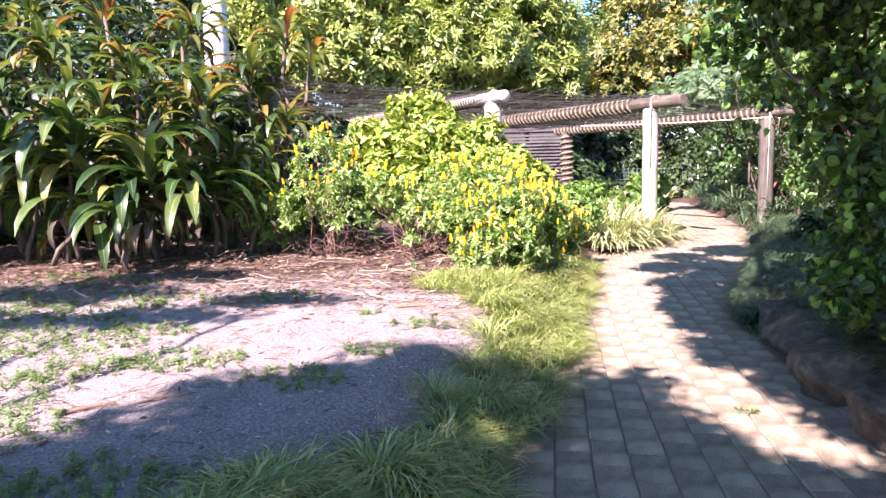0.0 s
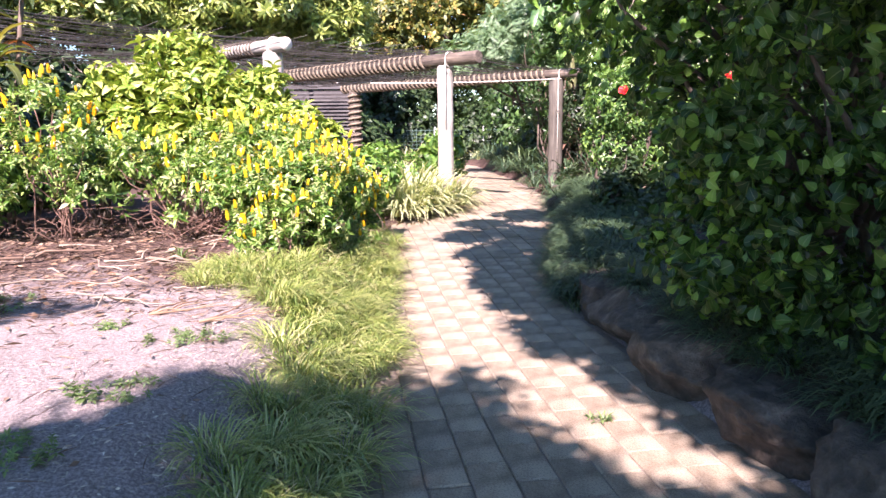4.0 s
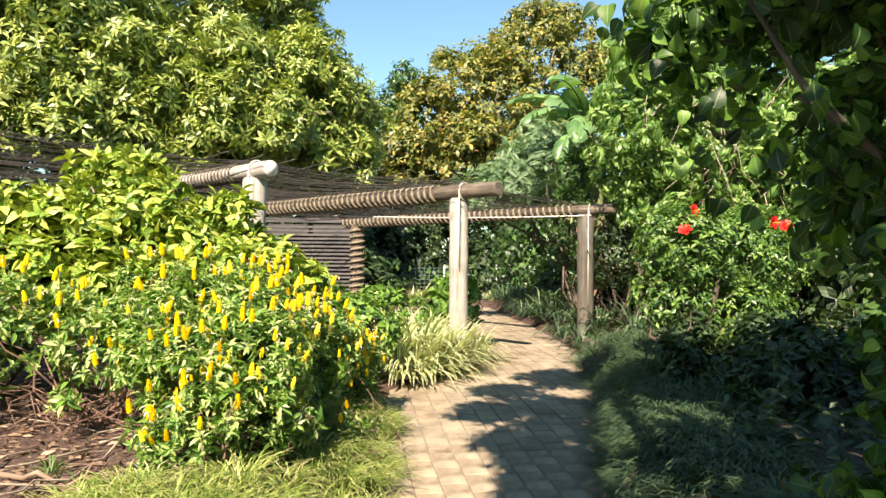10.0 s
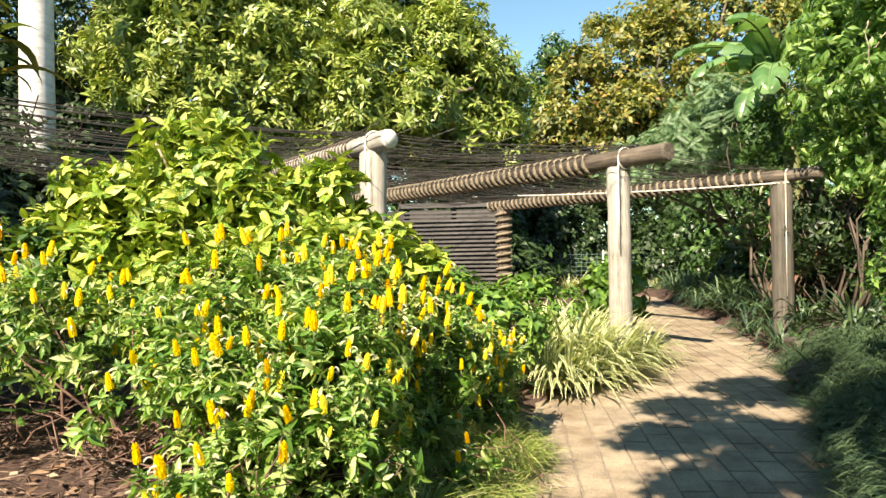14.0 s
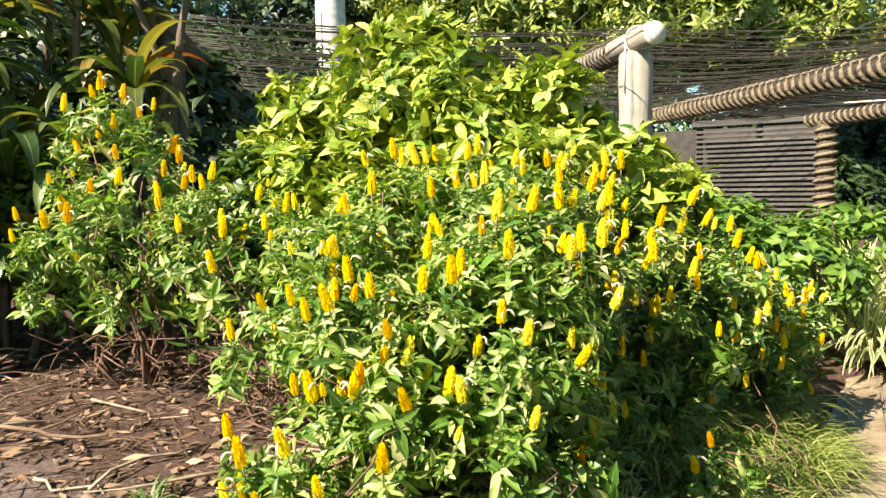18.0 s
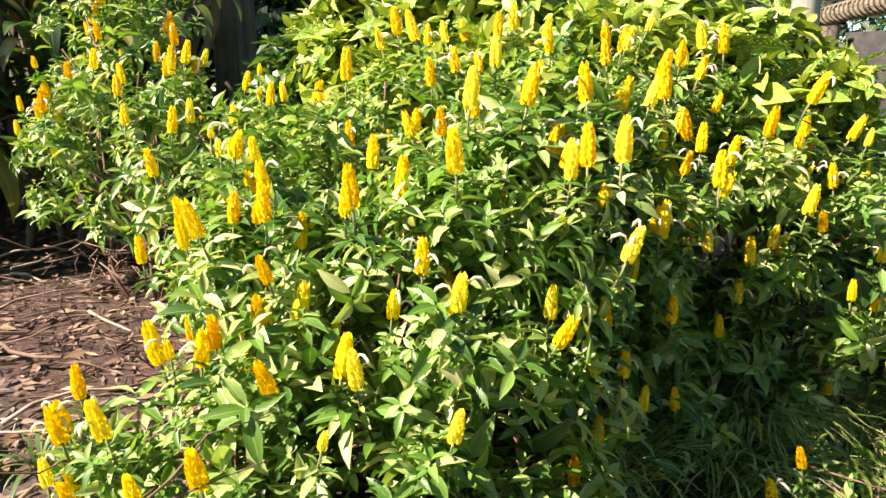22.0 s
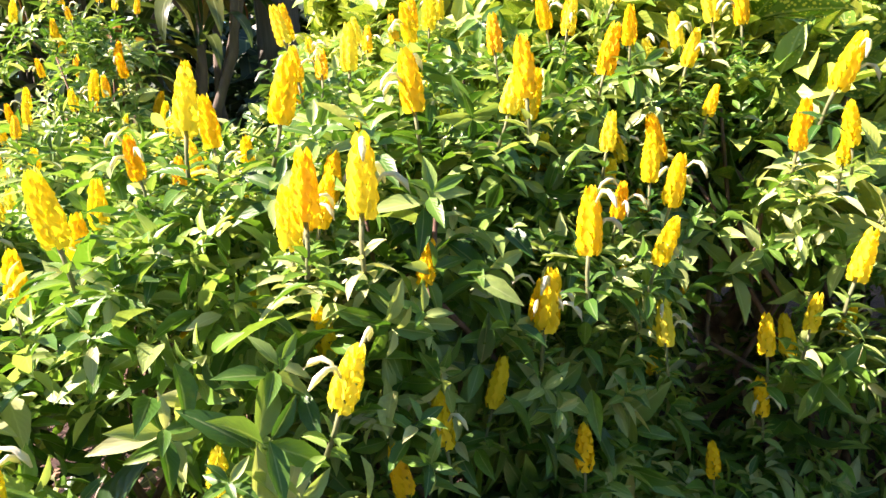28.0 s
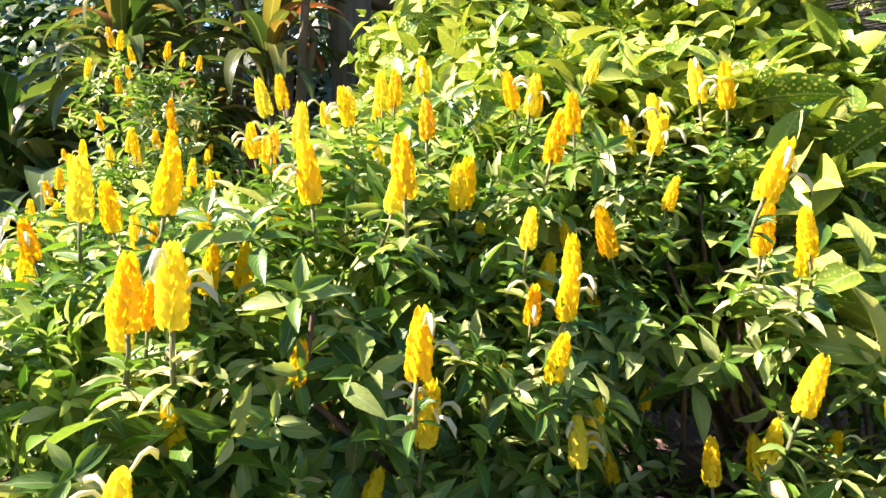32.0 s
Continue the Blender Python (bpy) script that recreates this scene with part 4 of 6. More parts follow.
set_spikes(bushes[1], [(0.9, 6.55, 0.76, 0.9), (0.92, 6.62, 0.66, 0.8), (0.93, 6.75, 0.82, 0.9), (0.96, 6.9, 0.95, 0.9), (0.98, 7.0, 0.72, 0.8), (0.88, 6.48, 0.64, 0.9), (0.86, 6.42, 0.58, 0.85), (0.94, 6.8, 0.6, 0.8), (1.02, 7.08, 0.9, 0.9)])
set_spikes(bushes[2], [(1.12, 7.02, 1.28, 1.0), (1.13, 7.09, 1.03, 1.05), (1.0, 7.22, 0.86, 1.0), (0.99, 7.14, 0.78, 0.95), (1.1, 7.15, 1.2, 0.9)])
set_spikes(bushes[2], [(1.2 + 0.3 * f, 7.35 + 0.35 * f, 0.5 + 0.42 * ((k * 0.618) % 1), 0.85) for k, f in enumerate(np.linspace(0, 1, 12))])
set_spikes(bushes[3], [(1.3 + 0.34 * f, 7.74 + 0.3 * f, 0.36 + 0.42 * ((k * 0.618) % 1), 0.8) for k, f in enumerate(np.linspace(0, 1, 14))])
set_spikes(bushes[4], [(0.25, 6.26, 1.1, 1.1), (0.2, 6.27, 1.08, 0.95), (-0.11, 6.21, 0.92, 0.9), (-0.45, 6.62, 1.22, 1.0), (-0.33, 6.47, 1.2, 1.0), (0.3, 6.77, 1.32, 1.0)])
set_spikes(bushes[6], [(-1.18, 6.8, 1.58, 1.0), (-1.23, 6.68, 1.68, 1.0), (-1.05, 6.75, 1.6, 0.9), (-0.75, 6.9, 1.2, 0.9)])

# ---- speckled yellow-green shrub ----
AUC = [shoot(LEAF_OVAL, 3, l, 0.95, 2) for l in (0.085, 0.105, 0.125, 0.115, 0.135)]
OVAL_ME = made("leaf", LEAF_OVAL, M_AUCUBA_OWN)


def speckled(base, lobes, count, singles, label):
    base = rooted(base)
    ob = thing("speckled_shrub", base, label, "shrub", "speckled shrubs")
    lo = np.array(lobes, float)
    lo[:, :3] -= np.array(base)
    for p in [l[:3] for l in lo] + [p for p in on_lobes(lo, 9, 0.6, -0.2)[0]]:
        child("branch", made("branch", tube(bend((rng.normal(0, 0.06), rng.normal(0, 0.05), 0), p, 6, 0, 0.06), np.linspace(0.022, 0.006, 6), 6), M_TWIG), ob, "woody grey-brown branch")
    child("foliage", made("foliage", join(crown(AUC, clumps(lo, int(count * 0.13), 0.16, 0.8), count, 1.0, 0.25, -0.8, 0.7, 0.35), crown(AUC, lo, int(count * 0.35), 1.0, 0.5, -0.8, 0.7, 0.35)), M_AUCUBA), ob, "broad yellow-speckled leaves")["kind"] = "stuff"
    P, N = on_lobes(lo, singles, 0.95, -0.2)
    for p, n in zip(P, N):
        if n[1] < 0.4:
            d = unit(n + rng.normal(0, 0.4, 3) + (0, 0, 0.2))
            A = Matrix(frames(d[None], rng.normal(0, 0.4, 1))[0].tolist()).to_4x4()
            child("leaf", OVAL_ME, ob, "", Matrix.Translation(p) @ A @ Matrix.Scale(rng.uniform(0.065, 0.115), 4))
    return ob


speckled((-0.3, 7.85), [(-0.3, 7.75, 1.22, 0.58, 0.4, 0.48), (-0.25, 7.85, 1.76, 0.34, 0.32, 0.36), (-0.68, 7.8, 1.42, 0.34, 0.3, 0.38), (0.0, 7.55, 1.36, 0.38, 0.3, 0.34), (-0.95, 7.75, 1.2, 0.3, 0.28, 0.36), (-0.1, 7.4, 1.15, 0.36, 0.24, 0.3)], 1100, 280, "large yellow-green shrub with speckled broad leaves")
speckled((0.6, 7.9), [(0.42, 7.75, 1.2, 0.42, 0.34, 0.42), (0.42, 7.85, 1.52, 0.28, 0.28, 0.28), (0.85, 7.95, 1.08, 0.34, 0.3, 0.34), (0.45, 7.36, 1.16, 0.34, 0.24, 0.28), (0.75, 7.5, 1.1, 0.28, 0.24, 0.3)], 860, 220, "yellow-green speckled shrub beside the cut log beam")

# ---- strap-leaved cordylines ----
TI_LEAF = lambda t: np.sin(np.pi * np.clip(0.04 + 0.96 * t, 0, 1) ** 1.15) ** 0.75 + 0.1 * (1 - t)
STRAPS = [strap(9, 0.145, d, l, 3, TI_LEAF) for d, l in ((0.95, 1.0), (1.15, 1.1), (0.8, 0.8))]


def rosette(at, count, length, up=0.75, lean=(0, 0, 0)):
    """A head of strap leaves round a stem tip."""
    a = rng.uniform(0, 6.28, count)
    el = rng.uniform(-0.7, 1.15, count) * up
    d = np.stack([np.cos(a), np.sin(a), np.zeros(count)], -1) + np.array(lean)
    parts = []
    pos = np.array(at) + np.stack([np.cos(a) * 0.02, np.sin(a) * 0.02, rng.uniform(-0.22, 0.05, count)], -1)
    A = frames(d * (1, 1, 0) + (0, 0, 1e-4))
    tilt = el - 0.25
    c, s = np.cos(tilt)[:, None], np.sin(tilt)[:, None]
    y, z = A[:, :, 1] * c + A[:, :, 2] * s, A[:, :, 2] * c - A[:, :, 1] * s
    A = np.stack([A[:, :, 0], y, z], -1)
    which = rng.integers(0, 3, count)
    size = length * rng.uniform(0.65, 1.15, count)
    return join(*[spread(STRAPS[k], pos[which == k], A[which == k], size[which == k]) for k in range(3) if (which == k).any()])


def cordyline(base, heads, label, mat=None, length=0.6, count=30):
    base = rooted(base)
    ob = thing("cordyline", base, label, "cordyline", "strap-leaved cordylines")
    for (x, y, z) in heads:
        child("cane", made("cane", tube(bend((rng.normal(0, 0.12), rng.normal(0, 0.1), 0), (x, y, z), 6, 0, 0.04), np.linspace(0.026, 0.018, 6), 7), M_BARK), ob, "bare ringed cane")
        child("leaf_head", made("leaf_head", rosette((x, y, z), count, length), mat or M_CORDY), ob, "arching glossy strap leaves")
    hang = []
    for k in range(9):
        a = rng.uniform(0, 6.28)
        p = np.array((math.cos(a) * 0.16, math.sin(a) * 0.25, rng.uniform(0.2, 0.5)))
        hang.append(spread(STRAPS[1], p[None], frames(np.array([[math.cos(a), math.sin(a), -1.6]])), np.array([length * 0.55])))
    child("dead_leaves", made("dead_leaves", join(*hang), M_SKIRT), ob, "hanging dry brown leaves")["kind"] = "stuff"
    return ob


for k, (x, y, heads, red, ln) in enumerate((
    (-3.4, 6.6, ((0.0, -0.1, 1.02), (-0.3, 0.05, 0.72), (0.2, -0.15, 0.6)), 0, 0.92),
    (-2.7, 6.55, ((0.0, -0.1, 0.92), (0.25, 0.1, 0.65), (-0.2, -0.1, 0.6)), 0, 0.85),
    (-4.2, 6.7, ((0.0, -0.1, 1.0), (0.3, 0.1, 0.7)), 0, 0.88),
    (-2.35, 7.0, ((0.0, 0.0, 1.45), (0.25, 0.1, 1.05)), 0, 0.62),
    (-3.05, 7.1, ((0.0, 0.0, 1.8), (-0.35, 0.0, 1.5)), 0, 0.62),
    (-3.5, 7.3, ((-0.3, 0.0, 1.6), (0.3, 0.0, 2.0), (0.7, 0.1, 1.5), (-0.7, 0.2, 2.1), (0.0, 0.2, 2.5)), 1, 0.58),
    (-4.4, 7.5, ((-0.3, 0.0, 1.7), (0.3, 0.0, 2.2), (0.0, 0.2, 2.6)), 0, 0.6),
    (-2.8, 7.3, ((-0.2, 0.0, 1.3), (0.3, 0.0, 1.8), (0.1, 0.2, 2.3)), 1, 0.56),
    (-2.3, 7.5, ((-0.2, 0.0, 1.1), (0.3, 0.0, 1.9), (-0.3, 0.1, 2.4)), 1, 0.56),
    (-1.65, 7.6, ((0.0, -0.1, 1.35), (0.25, 0.1, 2.0), (-0.3, 0.1, 1.6), (0.0, 0.1, 2.3)), 1, 0.52),
    (-1.9, 7.2, ((0.0, -0.1, 0.6), (-0.35, 0.0, 0.8), (0.1, 0.0, 1.1)), 0, 0.46),
    (-5.2, 7.2, ((0.0, 0.0, 1.8), (0.4, 0.0, 1.0), (-0.4, 0.0, 1.3)), 0, 0.55),
    (-4.9, 6.2, ((0.0, 0.0, 0.8), (0.4, 0.0, 1.2), (-0.4, 0.0, 1.0)), 0, 0.55),
)):
    cordyline((x, y, 0), heads, "cordyline with red and orange striped leaves" if red else "green cordyline with long drooping strap leaves", M_CORDY_RED if red else None, ln, 24 if ln < 0.7 else 36)

# ---- generic leafy shrubs and trees ----
SLIM_SHOOT = [shoot(blade(2, 0.3, 0.25, 0.2, cols=2), 3, 0.2, 0.9, 4) for _ in range(4)]
HEART_SHOOT = [shoot(LEAF_HEART, 2, 0.1, 1.6, 2, rise=-0.55) for _ in range(4)]
OVAL_SHOOT = [shoot(blade(2, 0.5, 0.2, 0.2), 3, 0.14, 1.0, 2) for _ in range(3)]
HANG_SHOOT = [shoot(blade(2, 0.36, 0.45, 0.2, cols=2), 3, 0.15, 1.5, 3, rise=-0.6) for _ in range(3)]
WISP_SHOOT = [shoot(blade(2, 0.2, 0.5, 0.2, cols=2), 4, 0.22, 1.6, 3, rise=-0.5) for _ in range(3)]
FAR_SHOOT = [shoot(blade(2, 0.52, 0.25, 0.2, cols=2), 3, 0.14, 1.0, 2) for _ in range(3)]


def fern_frond():
    t = np.linspace(0.12, 1, 12)
    pos, d, s = [], [], []
    for a in t:
        for sd in (-1, 1):
            pos.append((0, a * 0.95, -0.25 * a * a))
            d.append((sd, 0.55, -0.25))
            s.append(0.32 * math.sin(math.pi * min(1, a * 0.85 + 0.12)))
    return spread(LEAF_SLIM, np.array(pos), frames(np.array(d)), np.array(s))


FERN = fern_frond()
FERN_SHOOT = [shoot(FERN, 2, 0.45, 1.0, 3) for _ in range(2)]


def leafage(shoots, lo, count, size, inner, low, upward, tufts):
    """A crown; with tufts, most of it gathers in clumps with hollows between and the rest fills the inside."""
    if not tufts:
        return crown(shoots, lo, count, size, inner, low, upward, 0.4)
    return join(crown(shoots, clumps(lo, *tufts), int(count * 0.68), size, 0.2, low, upward, 0.4), crown(shoots, lo, int(count * 0.32), size, inner, low, upward, 0.4))


def shrub(name, base, lobes, shoots, count, size, mat, label, category="shrub", group="", stem=0.03, inner=0.55, bark=None, low=-0.8, upward=0.5, tufts=None):
    base = rooted(base)
    ob = thing(name, base, label, category, group)
    lo = np.array(lobes, float)
    lo[:, :3] -= np.array(base)
    extra = [p for p in on_lobes(lo, 8, 0.5, -0.2)[0]]
    if group or category != "shrub":
        child("trunk", made("trunk", limbs((0, 0, 0), [l[:3] for l in lo] + extra, stem, stem * 0.12, 0.07, 8, 0.3), bark or M_BARK), ob, "brown forking trunk")
    else:
        for p in [l[:3] for l in lo] + extra:
            child("branch", made("branch", tube(bend((rng.normal(0, stem), rng.normal(0, stem), 0), p, 6, 0, 0.06), np.linspace(stem * 0.7, stem * 0.15, 6), 6), bark or M_BARK), ob, "brown woody branch")
    child("foliage" if category == "shrub" else "crown", made("foliage", leafage(shoots, lo, count, size, inner, low, upward, tufts), mat), ob)["kind"] = "stuff"
    return ob


# big whorl-leaved tree behind the pergola
BIG = [(-2.4, 19.0, 5.2, 2.8, 2.8, 2.6), (0.2, 18.9, 4.6, 3.2, 2.4, 2.0), (-1.3, 19.6, 7.6, 3.0, 2.8, 2.6), (2.3, 19.6, 4.2, 1.8, 1.8, 1.4), (0.6, 20.0, 6.6, 2.2, 2.2, 2.0), (-1.0, 17.9, 3.6, 1.6, 1.2, 1.0), (-2.5, 17.4, 4.0, 1.6, 1.2, 1.2)]
shrub("broadleaf_tree", (-2.0, 20.0, 0), BIG, SLIM_SHOOT, 16000, 1.22, M_TREE, "large sunlit tree with whorls of narrow leaves", "tree", stem=0.28, inner=0.62, upward=0.45, tufts=(420, 0.55, 0.86))
# leaf colour of these trees carries the shade behind the cordylines
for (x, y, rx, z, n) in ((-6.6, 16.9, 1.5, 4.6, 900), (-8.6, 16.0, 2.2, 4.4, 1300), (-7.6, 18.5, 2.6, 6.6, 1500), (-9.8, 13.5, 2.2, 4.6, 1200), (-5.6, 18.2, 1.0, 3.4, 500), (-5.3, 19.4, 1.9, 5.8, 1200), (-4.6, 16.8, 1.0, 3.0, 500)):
    shrub("dark_tree", (x, y, 0), [(x, y, z, rx, rx * 0.8, z * 0.45), (x + rx * 0.5, y, z * 0.62, rx * 0.7, rx * 0.6, z * 0.36), (x - rx * 0.5, y - 0.2, z * 0.5, rx * 0.8, rx * 0.6, z * 0.4)], FAR_SHOOT, n, 1.5, M_DEEP, "dense tree behind the cordylines, deep shade in its leaf colour", "tree", "dark trees", 0.16, 0.45)
# golden tree and its neighbours
shrub("golden_tree", (9.0, 24.0, 0), [(8.4, 23.5, 6.4, 2.4, 2.2, 2.2), (10.6, 24.0, 7.6, 2.8, 2.4, 2.6), (7.0, 23.0, 4.6, 1.6, 1.6, 1.4), (9.6, 22.8, 4.8, 2.2, 1.8, 1.6), (12.6, 24.0, 6.4, 2.6, 2.2, 2.6), (6.2, 23.4, 5.8, 1.0, 1.0, 1.2), (5.7, 23.5, 4.4, 1.2, 1.2, 1.3)], FAR_SHOOT, 8500, 1.45, M_GOLD, "tree with yellowing leaves and thin pale limbs", "tree", stem=0.2, inner=0.5, tufts=(150, 0.55, 0.6))
shrub("dark_tree", (6.4, 27.0, 0), [(6.2, 27.0, 6.9, 1.0, 1.0, 1.2), (5.2, 26.5, 3.4, 2.2, 1.6, 2.0), (7.8, 27.0, 4.6, 2.4, 1.6, 2.2), (3.0, 26.0, 3.0, 2.4, 1.6, 2.0), (4.3, 25.6, 4.3, 1.5, 1.3, 1.7), (6.0, 25.8, 5.3, 1.3, 1.2, 1.7), (6.3, 26.2, 7.9, 0.7, 0.7, 0.7)], FAR_SHOOT, 3200, 1.6, M_DARK, "dark green tree beyond the golden one", "tree", stem=0.2, inner=0.4)
shrub("feathery_tree", (7.3, 14.6, 0), [(5.6, 13.9, 2.9, 1.0, 0.9, 0.7), (6.2, 14.2, 3.4, 1.0, 0.9, 0.8), (5.0, 14.4, 2.6, 0.8, 0.7, 0.5)], FERN_SHOOT, 420, 0.66, M_BLUE, "feathery blue-green young tree", "tree", stem=0.06, inner=0.3)

# backdrop hedges and woods that close the garden
k = 0
# shrubs with M_DEEP have their shade painted into the leaves
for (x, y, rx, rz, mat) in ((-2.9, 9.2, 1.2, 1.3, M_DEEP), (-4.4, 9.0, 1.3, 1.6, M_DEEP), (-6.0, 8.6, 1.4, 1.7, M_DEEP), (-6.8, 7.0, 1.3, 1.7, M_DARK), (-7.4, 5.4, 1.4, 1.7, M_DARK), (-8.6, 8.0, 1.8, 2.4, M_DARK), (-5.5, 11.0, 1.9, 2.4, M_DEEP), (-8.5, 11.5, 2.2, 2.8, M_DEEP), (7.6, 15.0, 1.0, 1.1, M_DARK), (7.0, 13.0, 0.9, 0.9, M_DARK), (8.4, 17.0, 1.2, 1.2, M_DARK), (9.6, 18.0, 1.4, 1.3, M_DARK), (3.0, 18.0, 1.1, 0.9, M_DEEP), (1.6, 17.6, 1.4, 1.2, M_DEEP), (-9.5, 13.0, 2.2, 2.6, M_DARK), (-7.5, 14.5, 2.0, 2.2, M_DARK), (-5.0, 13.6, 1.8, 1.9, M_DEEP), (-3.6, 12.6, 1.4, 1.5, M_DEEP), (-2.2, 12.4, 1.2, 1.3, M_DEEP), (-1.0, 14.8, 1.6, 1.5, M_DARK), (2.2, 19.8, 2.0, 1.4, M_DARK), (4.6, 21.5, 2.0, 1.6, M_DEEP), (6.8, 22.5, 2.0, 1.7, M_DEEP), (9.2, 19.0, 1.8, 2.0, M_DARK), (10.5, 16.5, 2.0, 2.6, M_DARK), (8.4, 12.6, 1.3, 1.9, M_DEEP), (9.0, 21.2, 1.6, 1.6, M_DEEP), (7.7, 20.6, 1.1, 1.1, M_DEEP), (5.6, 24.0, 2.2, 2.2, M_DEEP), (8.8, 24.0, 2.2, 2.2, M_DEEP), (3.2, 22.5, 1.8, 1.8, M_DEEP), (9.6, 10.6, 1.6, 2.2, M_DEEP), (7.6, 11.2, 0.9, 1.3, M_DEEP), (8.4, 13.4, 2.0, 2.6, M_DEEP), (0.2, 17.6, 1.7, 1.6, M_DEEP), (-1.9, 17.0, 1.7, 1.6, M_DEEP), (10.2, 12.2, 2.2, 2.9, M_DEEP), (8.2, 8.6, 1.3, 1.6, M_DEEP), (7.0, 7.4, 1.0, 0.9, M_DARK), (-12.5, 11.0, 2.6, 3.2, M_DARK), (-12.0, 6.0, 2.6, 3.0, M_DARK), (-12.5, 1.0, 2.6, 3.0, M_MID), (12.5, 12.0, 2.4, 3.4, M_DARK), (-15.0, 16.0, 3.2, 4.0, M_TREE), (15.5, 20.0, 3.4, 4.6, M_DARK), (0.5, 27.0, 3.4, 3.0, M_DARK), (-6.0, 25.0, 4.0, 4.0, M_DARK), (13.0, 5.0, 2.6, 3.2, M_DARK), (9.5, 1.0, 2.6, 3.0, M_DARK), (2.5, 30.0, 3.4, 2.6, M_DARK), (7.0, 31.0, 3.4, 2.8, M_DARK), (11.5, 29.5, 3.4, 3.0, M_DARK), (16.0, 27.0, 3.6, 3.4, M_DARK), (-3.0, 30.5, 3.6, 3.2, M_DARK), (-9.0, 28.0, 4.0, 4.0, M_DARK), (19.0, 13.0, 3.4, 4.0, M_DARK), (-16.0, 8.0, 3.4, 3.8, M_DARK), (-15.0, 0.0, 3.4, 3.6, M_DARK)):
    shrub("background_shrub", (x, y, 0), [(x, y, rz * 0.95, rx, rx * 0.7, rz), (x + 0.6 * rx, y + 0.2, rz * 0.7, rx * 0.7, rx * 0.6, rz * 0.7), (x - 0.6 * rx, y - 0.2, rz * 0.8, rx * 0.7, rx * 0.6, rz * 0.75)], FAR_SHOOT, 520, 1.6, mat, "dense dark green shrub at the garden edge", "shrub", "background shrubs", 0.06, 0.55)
# smaller shrubs round the pergola
shrub("green_shrub", (3.5, 11.7, 0), [(3.4, 11.6, 0.85, 0.42, 0.4, 0.45), (3.55, 11.8, 1.05, 0.3, 0.28, 0.26)], HEART_SHOOT, 240, 1.3, M_MID, "bright green broad-leaved shrub behind the post")
shrub("green_shrub", (1.7, 9.2, 0), [(1.65, 9.1, 0.75, 0.45, 0.4, 0.35), (1.3, 9.3, 0.9, 0.4, 0.4, 0.32)], OVAL_SHOOT, 240, 0.85, M_MID, "leafy green shrub beneath the pergola")
shrub("green_shrub", (2.3, 10.6, 0), [(2.2, 10.5, 0.75, 0.6, 0.4, 0.38), (1.4, 10.9, 0.75, 0.5, 0.4, 0.4)], OVAL_SHOOT, 260, 0.85, M_MID, "leafy green shrub under the rope-wound beam")
shrub("green_shrub", (-1.95, 7.35, 0), [(-2.0, 7.2, 1.1, 0.36, 0.26, 0.45), (-1.75, 7.3, 0.85, 0.34, 0.26, 0.36)], OVAL_SHOOT, 260, 0.7, M_MID, "pale green leafy shrub beside the dark post")
shrub("green_shrub", (-0.95, 7.6, 0), [(-1.0, 7.6, 1.1, 0.36, 0.3, 0.45), (-0.8, 7.9, 1.35, 0.34, 0.3, 0.4)], OVAL_SHOOT, 260, 0.75, M_DARK, "dark leafy shrub behind the yellow flowers")
# hibiscus with red flowers
hib = shrub("hibiscus", (4.5, 7.95, 0.3), [(4.35, 7.8, 1.55, 0.5, 0.42, 0.4), (4.9, 7.9, 1.5, 0.6, 0.42, 0.45), (5.5, 8.2, 1.5, 0.6, 0.5, 0.5), (4.3, 7.9, 1.1, 0.42, 0.36, 0.36), (4.95, 7.8, 0.95, 0.5, 0.4, 0.36)], OVAL_SHOOT, 1900, 0.5, M_HIB, "hibiscus bush with red flowers and glossy leaves", stem=0.06)


def hibiscus_flower():
    pet = blade(5, 0.85, 0.35, 0.22, lambda t: np.clip(np.sin(np.pi * (t * 0.82 + 0.05)), 0, 1) ** 0.7, wavy=0.05)
    a = np.arange(5) * 2 * np.pi / 5
    d = np.stack([np.cos(a), np.sin(a), np.full(5, 0.95)], -1)
    return made("red_flower", spread(pet, np.zeros((5, 3)), frames(d, np.full(5, 0.25)), np.full(5, 0.068)), M_RED)


STAMEN = made("stamen", join(tube([(0, 0, 0), (0.004, 0, 0.03), (0.012, 0, 0.062)], [0.003, 0.0025, 0.002], 6), tube([(0.011, 0, 0.056), (0.013, 0, 0.068)], [0.005, 0.004], 7)), M_YELLOW)
HIB = hibiscus_flower()
for p in ((4.28, 7.62, 1.84), (4.12, 7.5, 1.66), (5.05, 7.55, 1.76), (5.15, 7.5, 1.72), (5.5, 7.6, 1.85)):
    fl = child("red_flower", HIB, hib, "open red hibiscus flower", Matrix.Translation(Vector(p) - hib.location) @ look((0, 0, 0), (0.5 + rng.normal(0, 0.4), 1.0, -0.25 + rng.normal(0, 0.3))))
    child("stamen", STAMEN, fl, "yellow-tipped stamen")
# tangle of vines over the right-hand beam
hanging = shrub("climbing_vine", (5.6, 10.6, 0.3), [(5.7, 10.6, 2.35, 0.6, 0.6, 0.5), (6.5, 10.2, 2.7, 1.0, 0.8, 1.1), (7.4, 9.6, 2.3, 1.0, 0.9, 1.3), (6.0, 9.7, 2.2, 0.6, 0.5, 0.55), (5.6, 10.2, 3.2, 0.8, 0.6, 0.8)], HANG_SHOOT, 2300, 0.85, M_VINE, "hanging leafy vine draped over the pergola", stem=0.025, inner=0.4, low=-1.0, upward=-0.6, tufts=(110, 0.24, 0.75, -1.0))
